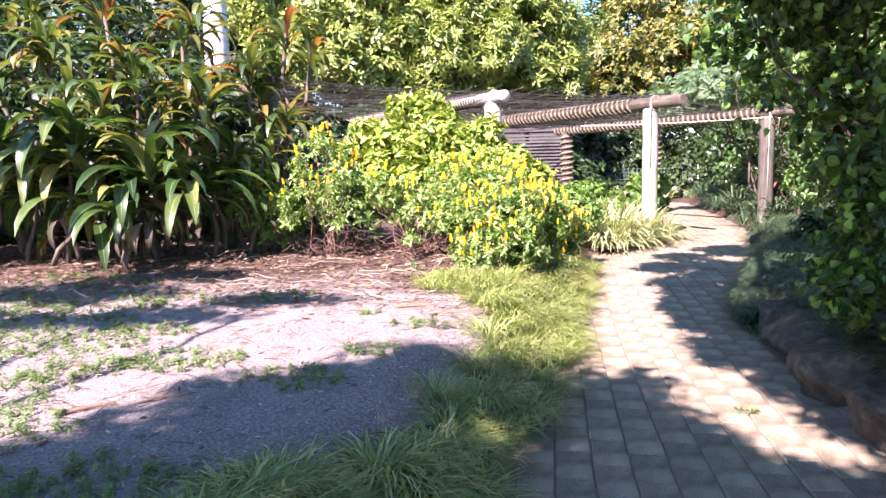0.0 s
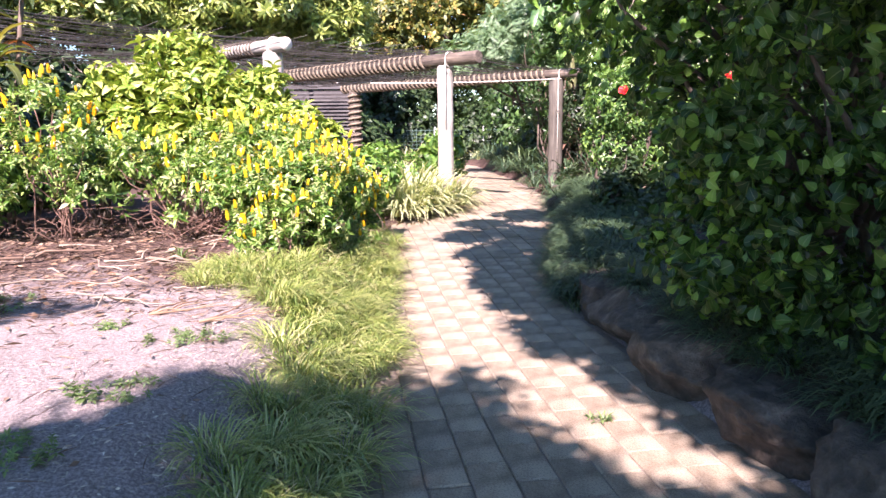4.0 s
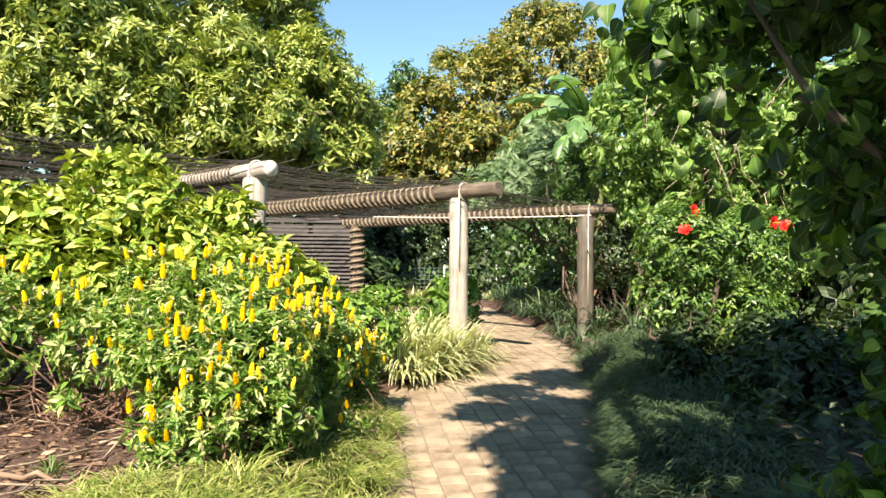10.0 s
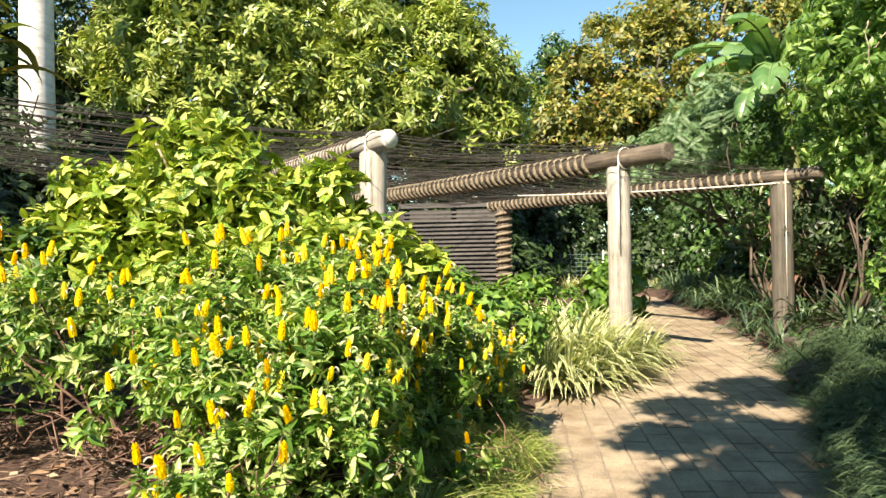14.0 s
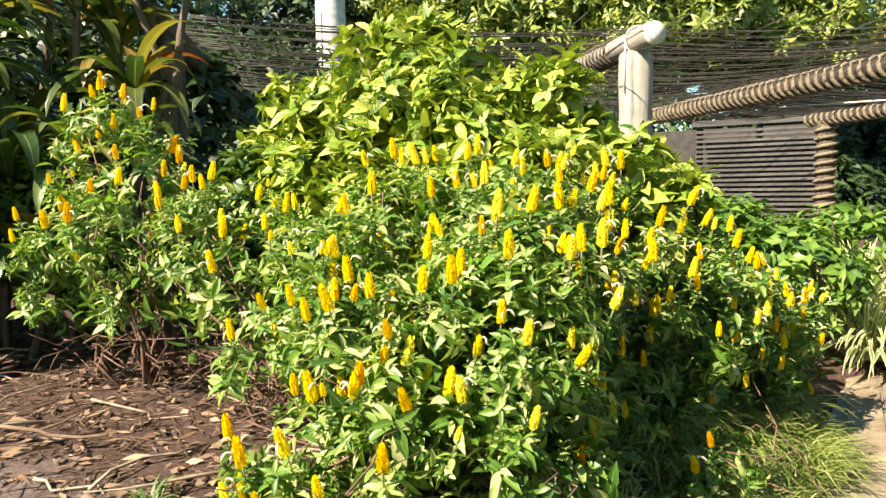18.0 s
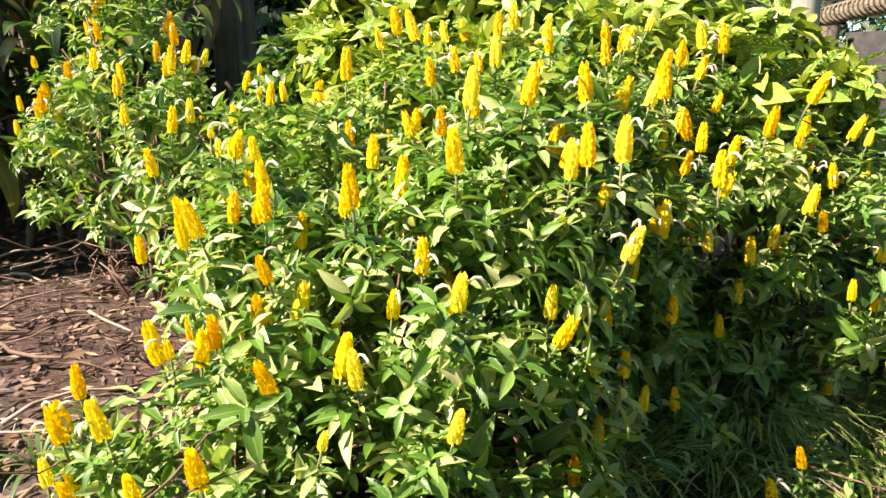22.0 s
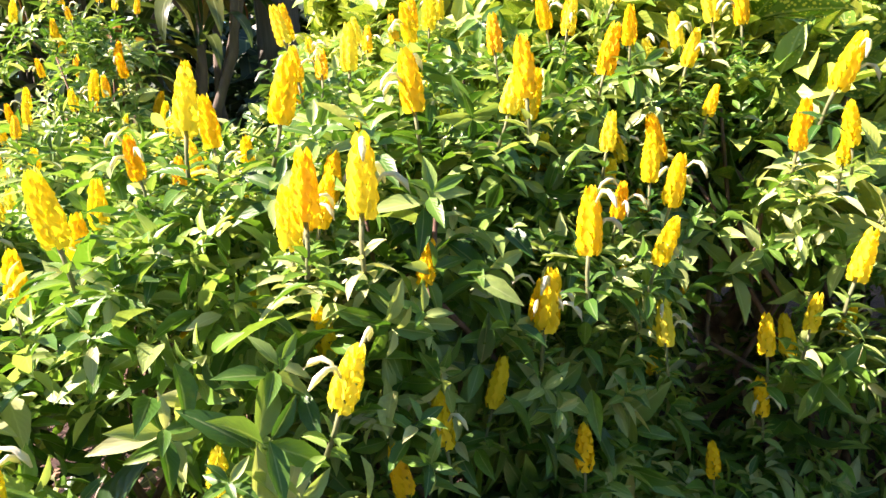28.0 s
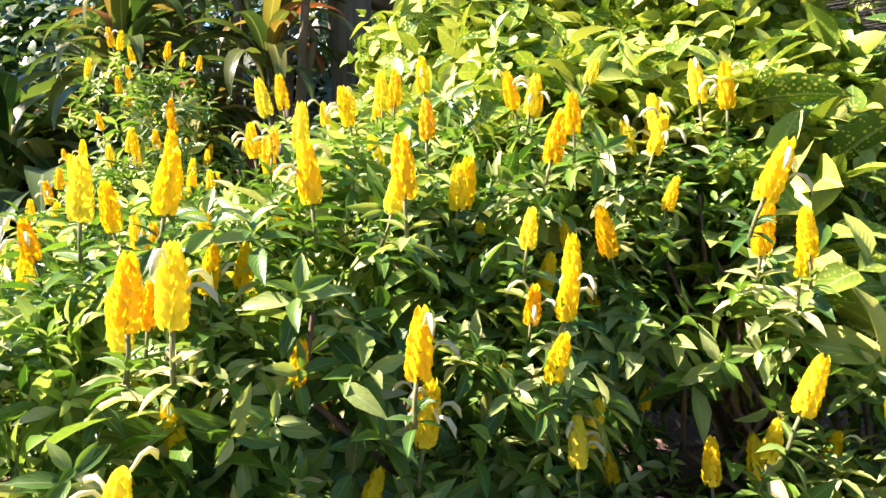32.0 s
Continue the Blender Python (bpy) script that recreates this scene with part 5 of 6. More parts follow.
# both low tangles take dark leaf colours for the shade under the lit vine
shrub("climbing_vine", (5.7, 11.0, 0.3), [(5.5, 10.95, 1.5, 0.45, 0.4, 0.5), (6.1, 10.7, 1.2, 0.6, 0.5, 0.6), (6.9, 10.2, 1.2, 0.7, 0.5, 0.7)], OVAL_SHOOT, 700, 0.7, M_DEEP, "lower tangle of the vine, its shade put into dark leaf colour", stem=0.03, inner=0.4, low=-1.0, upward=-0.5)
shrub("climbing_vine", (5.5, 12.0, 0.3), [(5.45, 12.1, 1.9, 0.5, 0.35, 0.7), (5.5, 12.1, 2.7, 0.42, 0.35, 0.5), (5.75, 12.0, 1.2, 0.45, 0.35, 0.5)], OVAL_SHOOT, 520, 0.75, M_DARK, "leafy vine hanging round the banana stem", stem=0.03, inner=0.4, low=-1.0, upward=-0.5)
shrub("climbing_vine", (6.4, 12.2, 0.3), [(6.9, 11.9, 3.4, 0.9, 0.8, 1.3), (7.4, 11.8, 4.3, 1.5, 1.1, 1.6), (8.8, 11.0, 3.8, 1.6, 1.3, 2.2), (8.4, 9.4, 3.4, 1.3, 1.1, 1.6), (6.8, 10.6, 4.4, 1.0, 0.8, 1.0)], WISP_SHOOT, 3000, 1.0, M_VINE, "feathery green climber high over the path", stem=0.05, inner=0.35, upward=-0.6, tufts=(150, 0.42, 0.7, -1.0))

for k in range(34):
    p = np.array((rng.uniform(5.3, 7.6), rng.uniform(9.2, 10.2), rng.uniform(2.2, 3.7)))
    q = p + (rng.normal(0, 0.35), rng.normal(-0.1, 0.2), -rng.uniform(0.4, 1.1))
    child("vine_stem", made("vine_stem", tube(bend(p, q, 8, -0.12, 0.035) - np.array(hanging.location), np.linspace(0.007, 0.003, 8), 5), M_TWIG), hanging, "thin pale bare vine stem")
dry = thing("dry_vine_tangle", (5.9, 11.5, 0.5), "tangle of dry brown hanging vine stems and dead leaves", "vine")
for k in range(70):
    p = np.array((rng.uniform(-0.5, 0.6), rng.uniform(-0.3, 0.3), rng.uniform(0.9, 1.6)))
    child("dry_stem", made("dry_stem", tube(bend(p, p + (rng.normal(0, 0.2), rng.normal(0, 0.15), -rng.uniform(0.6, 1.5)), 7, 0, 0.05), np.linspace(0.008, 0.004, 7), 5), M_BARK), dry)
dl = np.stack([rng.uniform(-0.55, 0.65, 260), rng.uniform(-0.35, 0.2, 260), rng.uniform(0.1, 1.6, 260)], -1)
child("dead_leaves", made("dead_leaves", spread(STRAPS[2], dl, frames(rng.normal(0, 0.5, (260, 3)) + (0, 0, -1.0)), rng.uniform(0.15, 0.4, 260)), M_DRY), dry, "hanging dead brown leaves")["kind"] = "stuff"

# overhanging heart-leaved tree beside the path
over = shrub("overhanging_tree", (3.4, 3.7, 0.3), [(2.95, 4.0, 1.55, 0.7, 0.6, 0.7), (2.75, 3.95, 2.35, 0.8, 0.6, 0.65), (3.3, 3.6, 2.5, 1.0, 0.8, 0.9), (3.1, 3.8, 0.95, 0.65, 0.7, 0.5), (2.65, 3.75, 2.95, 0.75, 0.6, 0.55), (3.3, 2.9, 1.5, 0.8, 0.8, 0.95), (2.4, 3.7, 1.0, 0.42, 0.45, 0.5), (2.45, 3.3, 1.4, 0.45, 0.5, 0.6), (2.4, 3.95, 1.9, 0.45, 0.4, 0.5), (2.3, 3.75, 2.6, 0.45, 0.45, 0.5), (2.5, 3.0, 0.8, 0.4, 0.5, 0.5), (2.75, 3.4, 0.7, 0.45, 0.55, 0.4), (1.78, 4.12, 2.2, 0.32, 0.36, 0.32), (2.0, 4.1, 1.85, 0.34, 0.36, 0.32), (1.9, 3.85, 2.55, 0.42, 0.45, 0.32), (2.28, 3.75, 1.5, 0.3, 0.4, 0.38), (2.3, 3.65, 1.1, 0.26, 0.4, 0.34), (2.3, 3.75, 0.72, 0.28, 0.45, 0.26), (2.45, 3.5, 0.62, 0.3, 0.45, 0.24), (2.1, 3.3, 2.4, 0.4, 0.5, 0.4), (2.35, 3.35, 1.75, 0.34, 0.4, 0.4)], HEART_SHOOT, 8200, 0.66, M_HEART, "overhanging tree with heart-shaped leaves beside the path", "tree", stem=0.045, inner=0.45, low=-1.0, upward=-0.35, tufts=(170, 0.2, 0.82, -1.0))
HEART_ME = made("leaf", blade(8, 0.74, 0.35, 0.16, HEART_OUTLINE), leaf_mat("heart_leaf_single", HEART, 0.45, 0.4, 0.3, own=True))
LO = np.array([(1.78, 4.12, 2.2, 0.35, 0.39, 0.35), (2.0, 4.1, 1.85, 0.37, 0.39, 0.35), (2.28, 3.75, 1.5, 0.33, 0.43, 0.41), (2.3, 3.65, 1.1, 0.29, 0.43, 0.37), (2.3, 3.75, 0.74, 0.3, 0.47, 0.28), (1.9, 3.85, 2.55, 0.45, 0.48, 0.35)])
for p, n in zip(*on_lobes(LO, 240, 0.96, -1.0)):
    d = unit(n * (0.7, 0.7, 0.2) + rng.normal(0, 0.35, 3) + (0, 0, -0.75))
    A = Matrix(frames(d[None], rng.normal(0, 0.4, 1), (-0.3, -0.9, 0.4))[0].tolist()).to_4x4()
    child("leaf", HEART_ME, over, "", Matrix.Translation(Vector(p) - over.location) @ A @ Matrix.Scale(rng.uniform(0.045, 0.072), 4))

# unseen trees behind and above the walker, crowns placed to shade the near ground
shrub("shade_tree", (-6.2, -5.0, 0), [(-1.95, -0.74, 5.0, 0.4, 0.72, 0.35), (-2.5, -0.75, 5.0, 0.5, 0.75, 0.4), (-3.0, -0.8, 5.0, 0.55, 0.55, 0.35), (-3.65, -1.25, 5.0, 0.55, 0.5, 0.35), (-4.25, -1.95, 5.0, 0.5, 0.45, 0.35), (-1.75, -1.7, 5.0, 0.5, 0.5, 0.3), (-1.9, -1.3, 5.0, 0.4, 0.4, 0.3), (-4.9, 0.5, 5.0, 0.9, 0.3, 0.22), (-4.0, 1.0, 5.0, 0.6, 0.2, 0.2), (-3.3, -1.75, 5.0, 0.95, 0.75, 0.5), (-2.3, -2.3, 5.0, 1.2, 0.9, 0.6), (-4.6, -2.7, 5.2, 1.1, 0.85, 0.6), (-3.2, -3.9, 5.2, 1.5, 1.2, 0.8), (-5.8, -4.2, 5.6, 1.5, 1.2, 1.0)], FAR_SHOOT, 4600, 1.1, M_DARK, "tall leafy tree behind the garden", "tree", stem=0.14, inner=0.1)
# added out of view to darken the cordylines and the shrubs behind
shrub("shade_tree", (-9.5, 2.2, 0), [(-9.2, 3.6, 5.2, 1.5, 1.1, 0.5), (-7.4, 3.4, 5.0, 1.1, 0.8, 0.4), (-5.8, 3.1, 5.1, 0.8, 0.5, 0.3), (-4.35, 3.7, 5.1, 0.6, 0.4, 0.25), (-5.6, 1.3, 5.0, 0.9, 0.42, 0.22), (-5.0, 1.9, 5.0, 0.7, 0.3, 0.2), (-6.2, 0.4, 5.0, 0.8, 0.4, 0.22)], FAR_SHOOT, 1500, 1.1, M_DARK, "unseen leafy tree added to shade the cordylines", "tree", stem=0.14, inner=0.1)
# out-of-view crowns set where their shadows fall on path, rocks and bank
shrub("shade_canopy", (4.6, 0.6, 0.3), [(-0.05, 2.45, 4.0, 0.35, 0.4, 0.22), (0.3, 3.4, 4.05, 0.35, 0.5, 0.22), (0.85, 4.5, 4.1, 0.5, 0.5, 0.25), (1.5, 5.6, 4.2, 0.6, 0.6, 0.25), (1.4, 3.7, 4.5, 0.6, 0.9, 0.35), (2.0, 3.2, 4.5, 0.7, 0.8, 0.3), (0.7, 0.7, 4.4, 0.6, 0.6, 0.4), (-0.85, -1.3, 4.4, 0.3, 0.25, 0.2), (-0.45, -1.1, 4.4, 0.25, 0.35, 0.2), (2.6, 2.6, 4.8, 1.1, 1.0, 0.5), (2.2, 0.2, 4.9, 1.2, 1.2, 0.7), (3.4, 1.2, 5.2, 1.3, 1.2, 0.8), (0.05, -0.2, 4.4, 0.35, 0.5, 0.3), (0.2, -1.0, 4.4, 0.45, 0.6, 0.3), (0.35, 0.6, 4.4, 0.4, 0.5, 0.3), (1.2, -0.8, 4.6, 0.9, 0.9, 0.5), (-0.24, 2.1, 4.0, 0.26, 0.34, 0.2), (-0.12, 2.75, 4.0, 0.28, 0.36, 0.2), (0.12, 3.7, 4.0, 0.3, 0.4, 0.2), (-0.6, 0.95, 4.4, 0.3, 0.55, 0.25), (-0.52, 0.1, 4.4, 0.28, 0.4, 0.2), (-0.5, -0.45, 4.4, 0.26, 0.4, 0.2), (0.12, 3.15, 4.05, 0.35, 0.4, 0.2), (0.55, 3.95, 4.05, 0.4, 0.45, 0.2), (0.25, 4.6, 4.0, 0.32, 0.36, 0.2), (0.75, 5.3, 4.0, 0.36, 0.36, 0.2), (0.02, 2.8, 4.0, 0.3, 0.5, 0.2), (-0.15, -0.6, 4.4, 0.3, 0.4, 0.25), (0.0, 0.3, 4.4, 0.3, 0.5, 0.25), (0.45, -0.4, 4.4, 0.5, 0.9, 0.3), (0.9, 0.4, 4.5, 0.6, 0.9, 0.3), (0.05, 1.2, 4.4, 0.3, 0.5, 0.25), (0.1, -1.6, 4.4, 0.5, 0.6, 0.3), (-0.3, 1.65, 4.4, 0.28, 0.5, 0.25), (-0.36, 1.0, 4.4, 0.26, 0.45, 0.25), (-0.3, 0.3, 4.4, 0.26, 0.5, 0.25), (-0.1, 0.8, 4.4, 0.3, 0.9, 0.3)], FAR_SHOOT, 10500, 0.95, M_VINE, "unseen leafy crowns over the path, placed to shade it and the bank", "tree", stem=0.16, inner=0.1)

# pale trunk of a tall palm beyond the pergola
palm = thing("tall_palm", (-4.75, 15.2, 0.4), "tall smooth pale grey palm trunk behind the pergola", "palm")
child("trunk", made("trunk", tube([(0, 0, 0), (0.02, 0, 2), (0.0, 0.02, 4), (0.03, 0, 7), (0, 0, 9)], [0.3, 0.27, 0.25, 0.24, 0.22], 22), M_PALE_BARK), palm, "smooth pale grey trunk")
child("fronds", made("fronds", spread((FERN[0], FERN[1], FERN[2]), np.tile((0, 0, 8.9), (14, 1)), frames(np.stack([np.cos(np.arange(14) * 0.449), np.sin(np.arange(14) * 0.449), np.full(14, 0.35)], -1)), np.full(14, 2.8)), M_DARK), palm, "arching green fronds")

# ---- banana plant ----
ban = thing("banana_plant", (6.15, 12.4, 0.6), "banana plant with torn broad leaves", "banana plant")
def split_leaf():
    """A long arched midrib with a broad blade on both sides, torn here and there down to the rib."""
    n = 36
    t = np.linspace(0.05, 1.0, n)
    ang = 0.5 - t * 1.35
    y, z = np.cumsum(np.cos(ang)) / n, np.cumsum(np.sin(ang)) / n
    half = 0.17 * np.sin(np.pi * np.clip(0.12 + 0.88 * t, 0, 1) ** 1.3) ** 0.6
    V, F, U = [], [], []
    for sd in (-1, 1):
        k = 0
        while k < n - 1:
            m = min(n - 1, k + int(rng.integers(2, 7)))
            drop = rng.uniform(0.1, 0.75)
            for q in range(k, m + 1):
                gap = 0.012 * ((q == k) - (q == m))
                for u in (0.0, 0.4, 0.75, 1.0):
                    w = half[q] * u
                    V.append((sd * w * math.cos(drop * u), y[q] + 0.3 * w + gap * u, z[q] + 0.04 * math.sin(3.1 * u) - w * math.sin(drop * u)))
                    U.append((0.5 + sd * 0.5 * u, t[q]))
            o = len(V) - 4 * (m - k + 1)
            F += [(o + 4 * a + c, o + 4 * a + c + 1, o + 4 * a + c + 5, o + 4 * a + c + 4) for a in range(m - k) for c in range(3)]
            k = m
    rib = tube(np.stack([0 * y, y, z], -1), np.linspace(0.016, 0.004, n), 5)
    return join((np.array(V), np.array(F), np.array(U)), rib)


BLEAF = split_leaf()
child("stem", made("stem", tube([(0, 0, -0.2), (-0.05, 0, 1.5), (-0.25, 0, 3.1)], [0.12, 0.1, 0.05], 12), M_STEM), ban, "thick green stem")
for a, e, l in ((2.7, 0.5, 1.7), (3.3, 0.1, 1.6), (4.1, -0.2, 1.6), (3.8, 0.6, 1.7), (5.0, 0.2, 1.5), (1.2, 0.4, 1.5), (0.2, 0.3, 1.6), (2.2, 0.8, 1.4), (3.6, -0.6, 1.3), (4.6, 0.5, 1.5)):
    d = np.array([[math.cos(a), math.sin(a), e]])
    child("banana_leaf", made("banana_leaf", spread(BLEAF, np.array([(-0.25, 0, 3.02)]), frames(d), np.array([l * 0.85])), M_BANANA), ban, "broad arching split leaf")

# ---- striped strap plants at the post foot ----
def tuft(name, at, count, length, wide, mat, label, group, droop=(0.6, 1.1)):
    at = rooted(at)
    ob = thing(name, at, label, "plant", group)
    T = [strap(6, wide, d, l) for d, l in ((droop[0], 1.25), (droop[1], 1.05), (droop[1] * 0.85, 0.65))]
    a = rng.uniform(0, 6.28, count)
    A = frames(np.stack([np.cos(a), np.sin(a), np.zeros(count)], -1))
    pos = np.stack([np.cos(a), np.sin(a), np.zeros(count)], -1) * rng.uniform(0, 0.26 * length, (count, 1))
    which = rng.integers(0, 3, count)
    s = length * rng.uniform(0.6, 1.1, count)
    child("leaves", made("leaves", join(*[spread(T[k], pos[which == k], A[which == k], s[which == k]) for k in range(3)]), mat), ob, "arching narrow leaves")
    return ob


for (x, y, s) in ((2.3, 9.4, 0.6), (2.62, 9.72, 0.66), (2.1, 9.3, 0.5), (2.85, 10.05, 0.62), (2.45, 9.85, 0.7), (3.32, 10.5, 0.5), (2.1, 9.6, 0.62), (2.75, 10.3, 0.66), (3.28, 10.8, 0.5)):
    tuft("striped_strap_plant", (x, y, 0), 150, s * 1.1, 0.04, M_STRIPE, "cream-striped strap-leaved clump at the post foot", "striped strap plants", (0.5, 0.95))
for (x, y, s) in ((4.95, 10.75, 0.5), (4.6, 9.9, 0.5), (5.4, 10.3, 0.6), (4.3, 9.1, 0.45)):
    tuft("strap_plant", (x, y, 0.25), 60, s, 0.045, M_MONDO, "green strap-leaved clump beside the dark post", "strap plants")

for (x, y, s) in ((4.9, 19.6, 0.5), (5.5, 19.5, 0.42), (6.2, 19.3, 0.5), (6.9, 19.2, 0.42), (5.2, 19.9, 0.6)):
    tuft("pale_succulent", (x, y, 0), 40, s, 0.08, M_STRIPE, "pale green pointed-leaved plant before the wire fence", "pale plants by the fence", (0.3, 0.5))

for k in range(22):
    y = 10.9 + k * 0.36
    tuft("strap_plant", (float(edge_x(RIGHT_EDGE, y)) + rng.uniform(0.12, 0.5), y, 0.25), 46, rng.uniform(0.4, 0.6), 0.05, M_MONDO, "green strap-leaved clump beside the dark post", "strap plants")
# leaf colour holds the shade at the path bend
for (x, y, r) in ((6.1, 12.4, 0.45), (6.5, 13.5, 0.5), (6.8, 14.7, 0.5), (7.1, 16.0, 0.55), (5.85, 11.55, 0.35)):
    shrub("low_shrub", (x, y, 0), [(x, y, 0.75, r, r * 0.8, 0.42), (x + 0.3, y + 0.3, 0.95, r, r * 0.8, 0.5)], OVAL_SHOOT, 220, 0.9, M_DEEP, "leafy shrub at the bend of the path, shade in its dark colour", "shrub")

# shade below the hibiscus is painted into these shrubs' leaves
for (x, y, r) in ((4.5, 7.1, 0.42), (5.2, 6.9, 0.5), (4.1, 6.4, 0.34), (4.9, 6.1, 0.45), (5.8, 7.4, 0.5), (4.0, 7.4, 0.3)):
    shrub("low_shrub", (x, y, 0), [(x, y, 0.55, r, r * 0.8, 0.3), (x + 0.25, y + 0.2, 0.7, r * 0.8, r * 0.7, 0.34)], OVAL_SHOOT, 170, 0.8, M_DEEP, "leafy shrub below the hibiscus, the bank's shade in its dark colour", "shrub")

# ---- wire fence at the end of the path ----
fence = thing("wire_fence", (4.6, 20.6, 0.36), "low green wire mesh fence across the end of the path", "fence")
for k in range(6):
    child("fence_post", made("fence_post", tube([(k * 1.4, 0, -0.05), (k * 1.4, 0, 1.0)], 0.025, 8), M_STEEL), fence, "thin metal fence post")
for k in range(9):
    child("fence_wire", made("fence_wire", tube([(0, 0, 0.1 + k * 0.1), (7, 0, 0.1 + k * 0.1)], 0.006, 4), M_MESH), fence)
for k in range(57):
    child("fence_wire", made("fence_wire", tube([(k * 0.125, 0, 0.08), (k * 0.125, 0, 0.95)], 0.004, 4), M_MESH), fence)
fence.rotation_euler = (0, 0, radians(-13))

# ---- grass borders ----
def grass(name, xs, ys, zs, blades, length, wide, mat, label, combed=(0, 0)):
    T = [strap(4, wide / length, d, l) for d, l in ((1.0, 1.0), (1.15, 1.2), (0.85, 0.85))]
    n = len(xs)
    P = np.repeat(np.stack([xs, ys, zs], -1), blades, axis=0)
    P[:, :2] += rng.normal(0, 0.042, (len(P), 2))
    off = P[:, :2] - np.repeat(np.stack([xs, ys], -1), blades, axis=0)
    d = np.concatenate([unit(off + rng.normal(0, 0.03, off.shape) + np.array(combed) * 0.03), np.zeros((len(P), 1))], 1)
    which = rng.integers(0, 3, len(P))
    s = length * rng.uniform(0.55, 1.15, len(P)) * np.repeat(rng.uniform(0.85, 1.12, n), blades)
    A = frames(d)
    geo = join(*[spread(T[k], P[which == k], A[which == k], s[which == k]) for k in range(3)])
    return tagged(new(name, made(name, geo, mat)), label, "grass", kind="stuff")


GRASS_LEFT = [(-1.4, 0.5), (-0.9, 1.9), (-0.3, 2.6), (-0.1, 2.9), (0.05, 3.5), (0.2, 3.9), (0.3, 4.5), (0.34, 5.0), (0.42, 5.5), (0.7, 5.9), (0.86, 6.3), (0.9, 6.9), (1.05, 7.4), (1.35, 8.0)]
gy0 = rng.uniform(0.2, 8.3, 6000)
gx0 = rng.uniform(-1.6, 2.0, 6000)
sel = (gx0 > edge_x(GRASS_LEFT, gy0) + rng.normal(0, 0.06, 6000)) & (gx0 < edge_x(LEFT_EDGE, gy0) - 0.06)
sel &= rng.random(6000) < 0.3
grass("border_grass", gx0[sel], gy0[sel], bed_height(gx0[sel], gy0[sel]) - 0.008, 160, 0.29, 0.0052, M_GRASS, "lush arching yellow-green border grass beside the path")
gy1, gx1 = rng.uniform(5.0, 5.95, 260), rng.uniform(-0.25, 0.75, 260)
sel = ((gx1 - 0.22) / 0.4) ** 2 + ((gy1 - 5.45) / 0.3) ** 2 < 1
grass("dry_grass_clump", gx1[sel], gy1[sel], bed_height(gx1[sel], gy1[sel]), 30, 0.2, 0.005, M_GRASS, "paler grass clump spreading onto the gravel")
gy2 = rng.uniform(1.6, 9.8, 4400)
gx2 = edge_x(RIGHT_EDGE, gy2) + rng.uniform(0.02, 1.1, 4400)
sel = (gx2 - edge_x(RIGHT_EDGE, gy2) < 0.75 + 0.2 * np.clip((gy2 - 5.0) / 1.2, 0, 1) * np.clip((9.8 - gy2) / 1.5, 0.2, 1)) & (rng.random(4400) < 0.3) & ((gy2 > 5.3) | (gx2 - edge_x(RIGHT_EDGE, gy2) > 0.32))
grass("mondo_grass", gx2[sel], gy2[sel], bed_height(gx2[sel], gy2[sel]) - 0.01, 56, 0.28, 0.008, M_MONDO, "dark blue-green mondo grass on the bank", (-0.6, -0.3))

# ---- bed litter, twigs and weeds ----
def litter(name, n, box, length, wide, mat, label, prob=None, lift=0.006):
    x, y = rng.uniform(box[0], box[1], n), rng.uniform(box[2], box[3], n)
    keep = (x < edge_x(LEFT_EDGE, y) - 0.1) if box[0] < 0 else (x > edge_x(RIGHT_EDGE, y) + 0.25)
    if prob:
        keep &= rng.random(n) < prob(x, y)
    x, y = x[keep], y[keep]
    a = rng.uniform(0, 6.28, len(x))
    d = np.stack([np.cos(a), np.sin(a), rng.normal(0.02, 0.09, len(x))], -1)
    geo = spread(blade(2, 0.22, 0.1, 0.3), np.stack([x, y, bed_height(x, y) + rng.uniform(0.0, lift * 2, len(x)) + lift], -1), frames(d, rng.normal(0, 0.5, len(x))), np.stack([rng.uniform(0.5, 1, len(x)) * wide, rng.uniform(0.4, 1.2, len(x)) * length, np.full(len(x), length * 0.4)], -1))
    return tagged(new(name, made(name, geo, mat)), label, "litter", kind="stuff")


mulch_zone = lambda x, y: np.clip((y - 4.5) / 1.0, 0.05, 1) * np.clip((8.4 - y) / 1.5, 0, 1)
litter("bark_mulch", 30000, (-7, 1.8, 1.0, 9.5), 0.065, 0.1, M_STRAW, "pale bark chips and dry leaf litter", mulch_zone)
litter("dead_leaf_litter", 5500, (-6, 1.6, 1.5, 9.0), 0.085, 0.16, M_DRY, "curled dead brown leaves on the mulch", mulch_zone)
litter("bank_litter", 1800, (1.9, 7.0, 3.0, 12.0), 0.09, 0.14, M_DRY, "dead leaves on the shaded bank")
litter("fine_straw", 16000, (-5.5, 1.4, 1.2, 8.4), 0.16, 0.03, M_STRAW, "fine dry stalks scattered over the gravel", lambda x, y: 0.12 + 0.88 * mulch_zone(x, y))
edge_zone = lambda x, y: np.exp(-(((edge_x(GRASS_LEFT, y) - x - 0.28) / 0.22) ** 2)) * (y > 2.2) * (y < 5.9)
litter("bleached_debris", 9000, (-1.9, 1.0, 2.0, 6.0), 0.03, 0.035, M_PALE, "bleached leaf debris beside the grass", edge_zone)
litter("scattered_debris", 6000, (-5.5, 1.0, 1.5, 6.5), 0.03, 0.03, M_PALE, "bleached leaf flakes scattered on the gravel", lambda x, y: 0.25 + 0 * x)
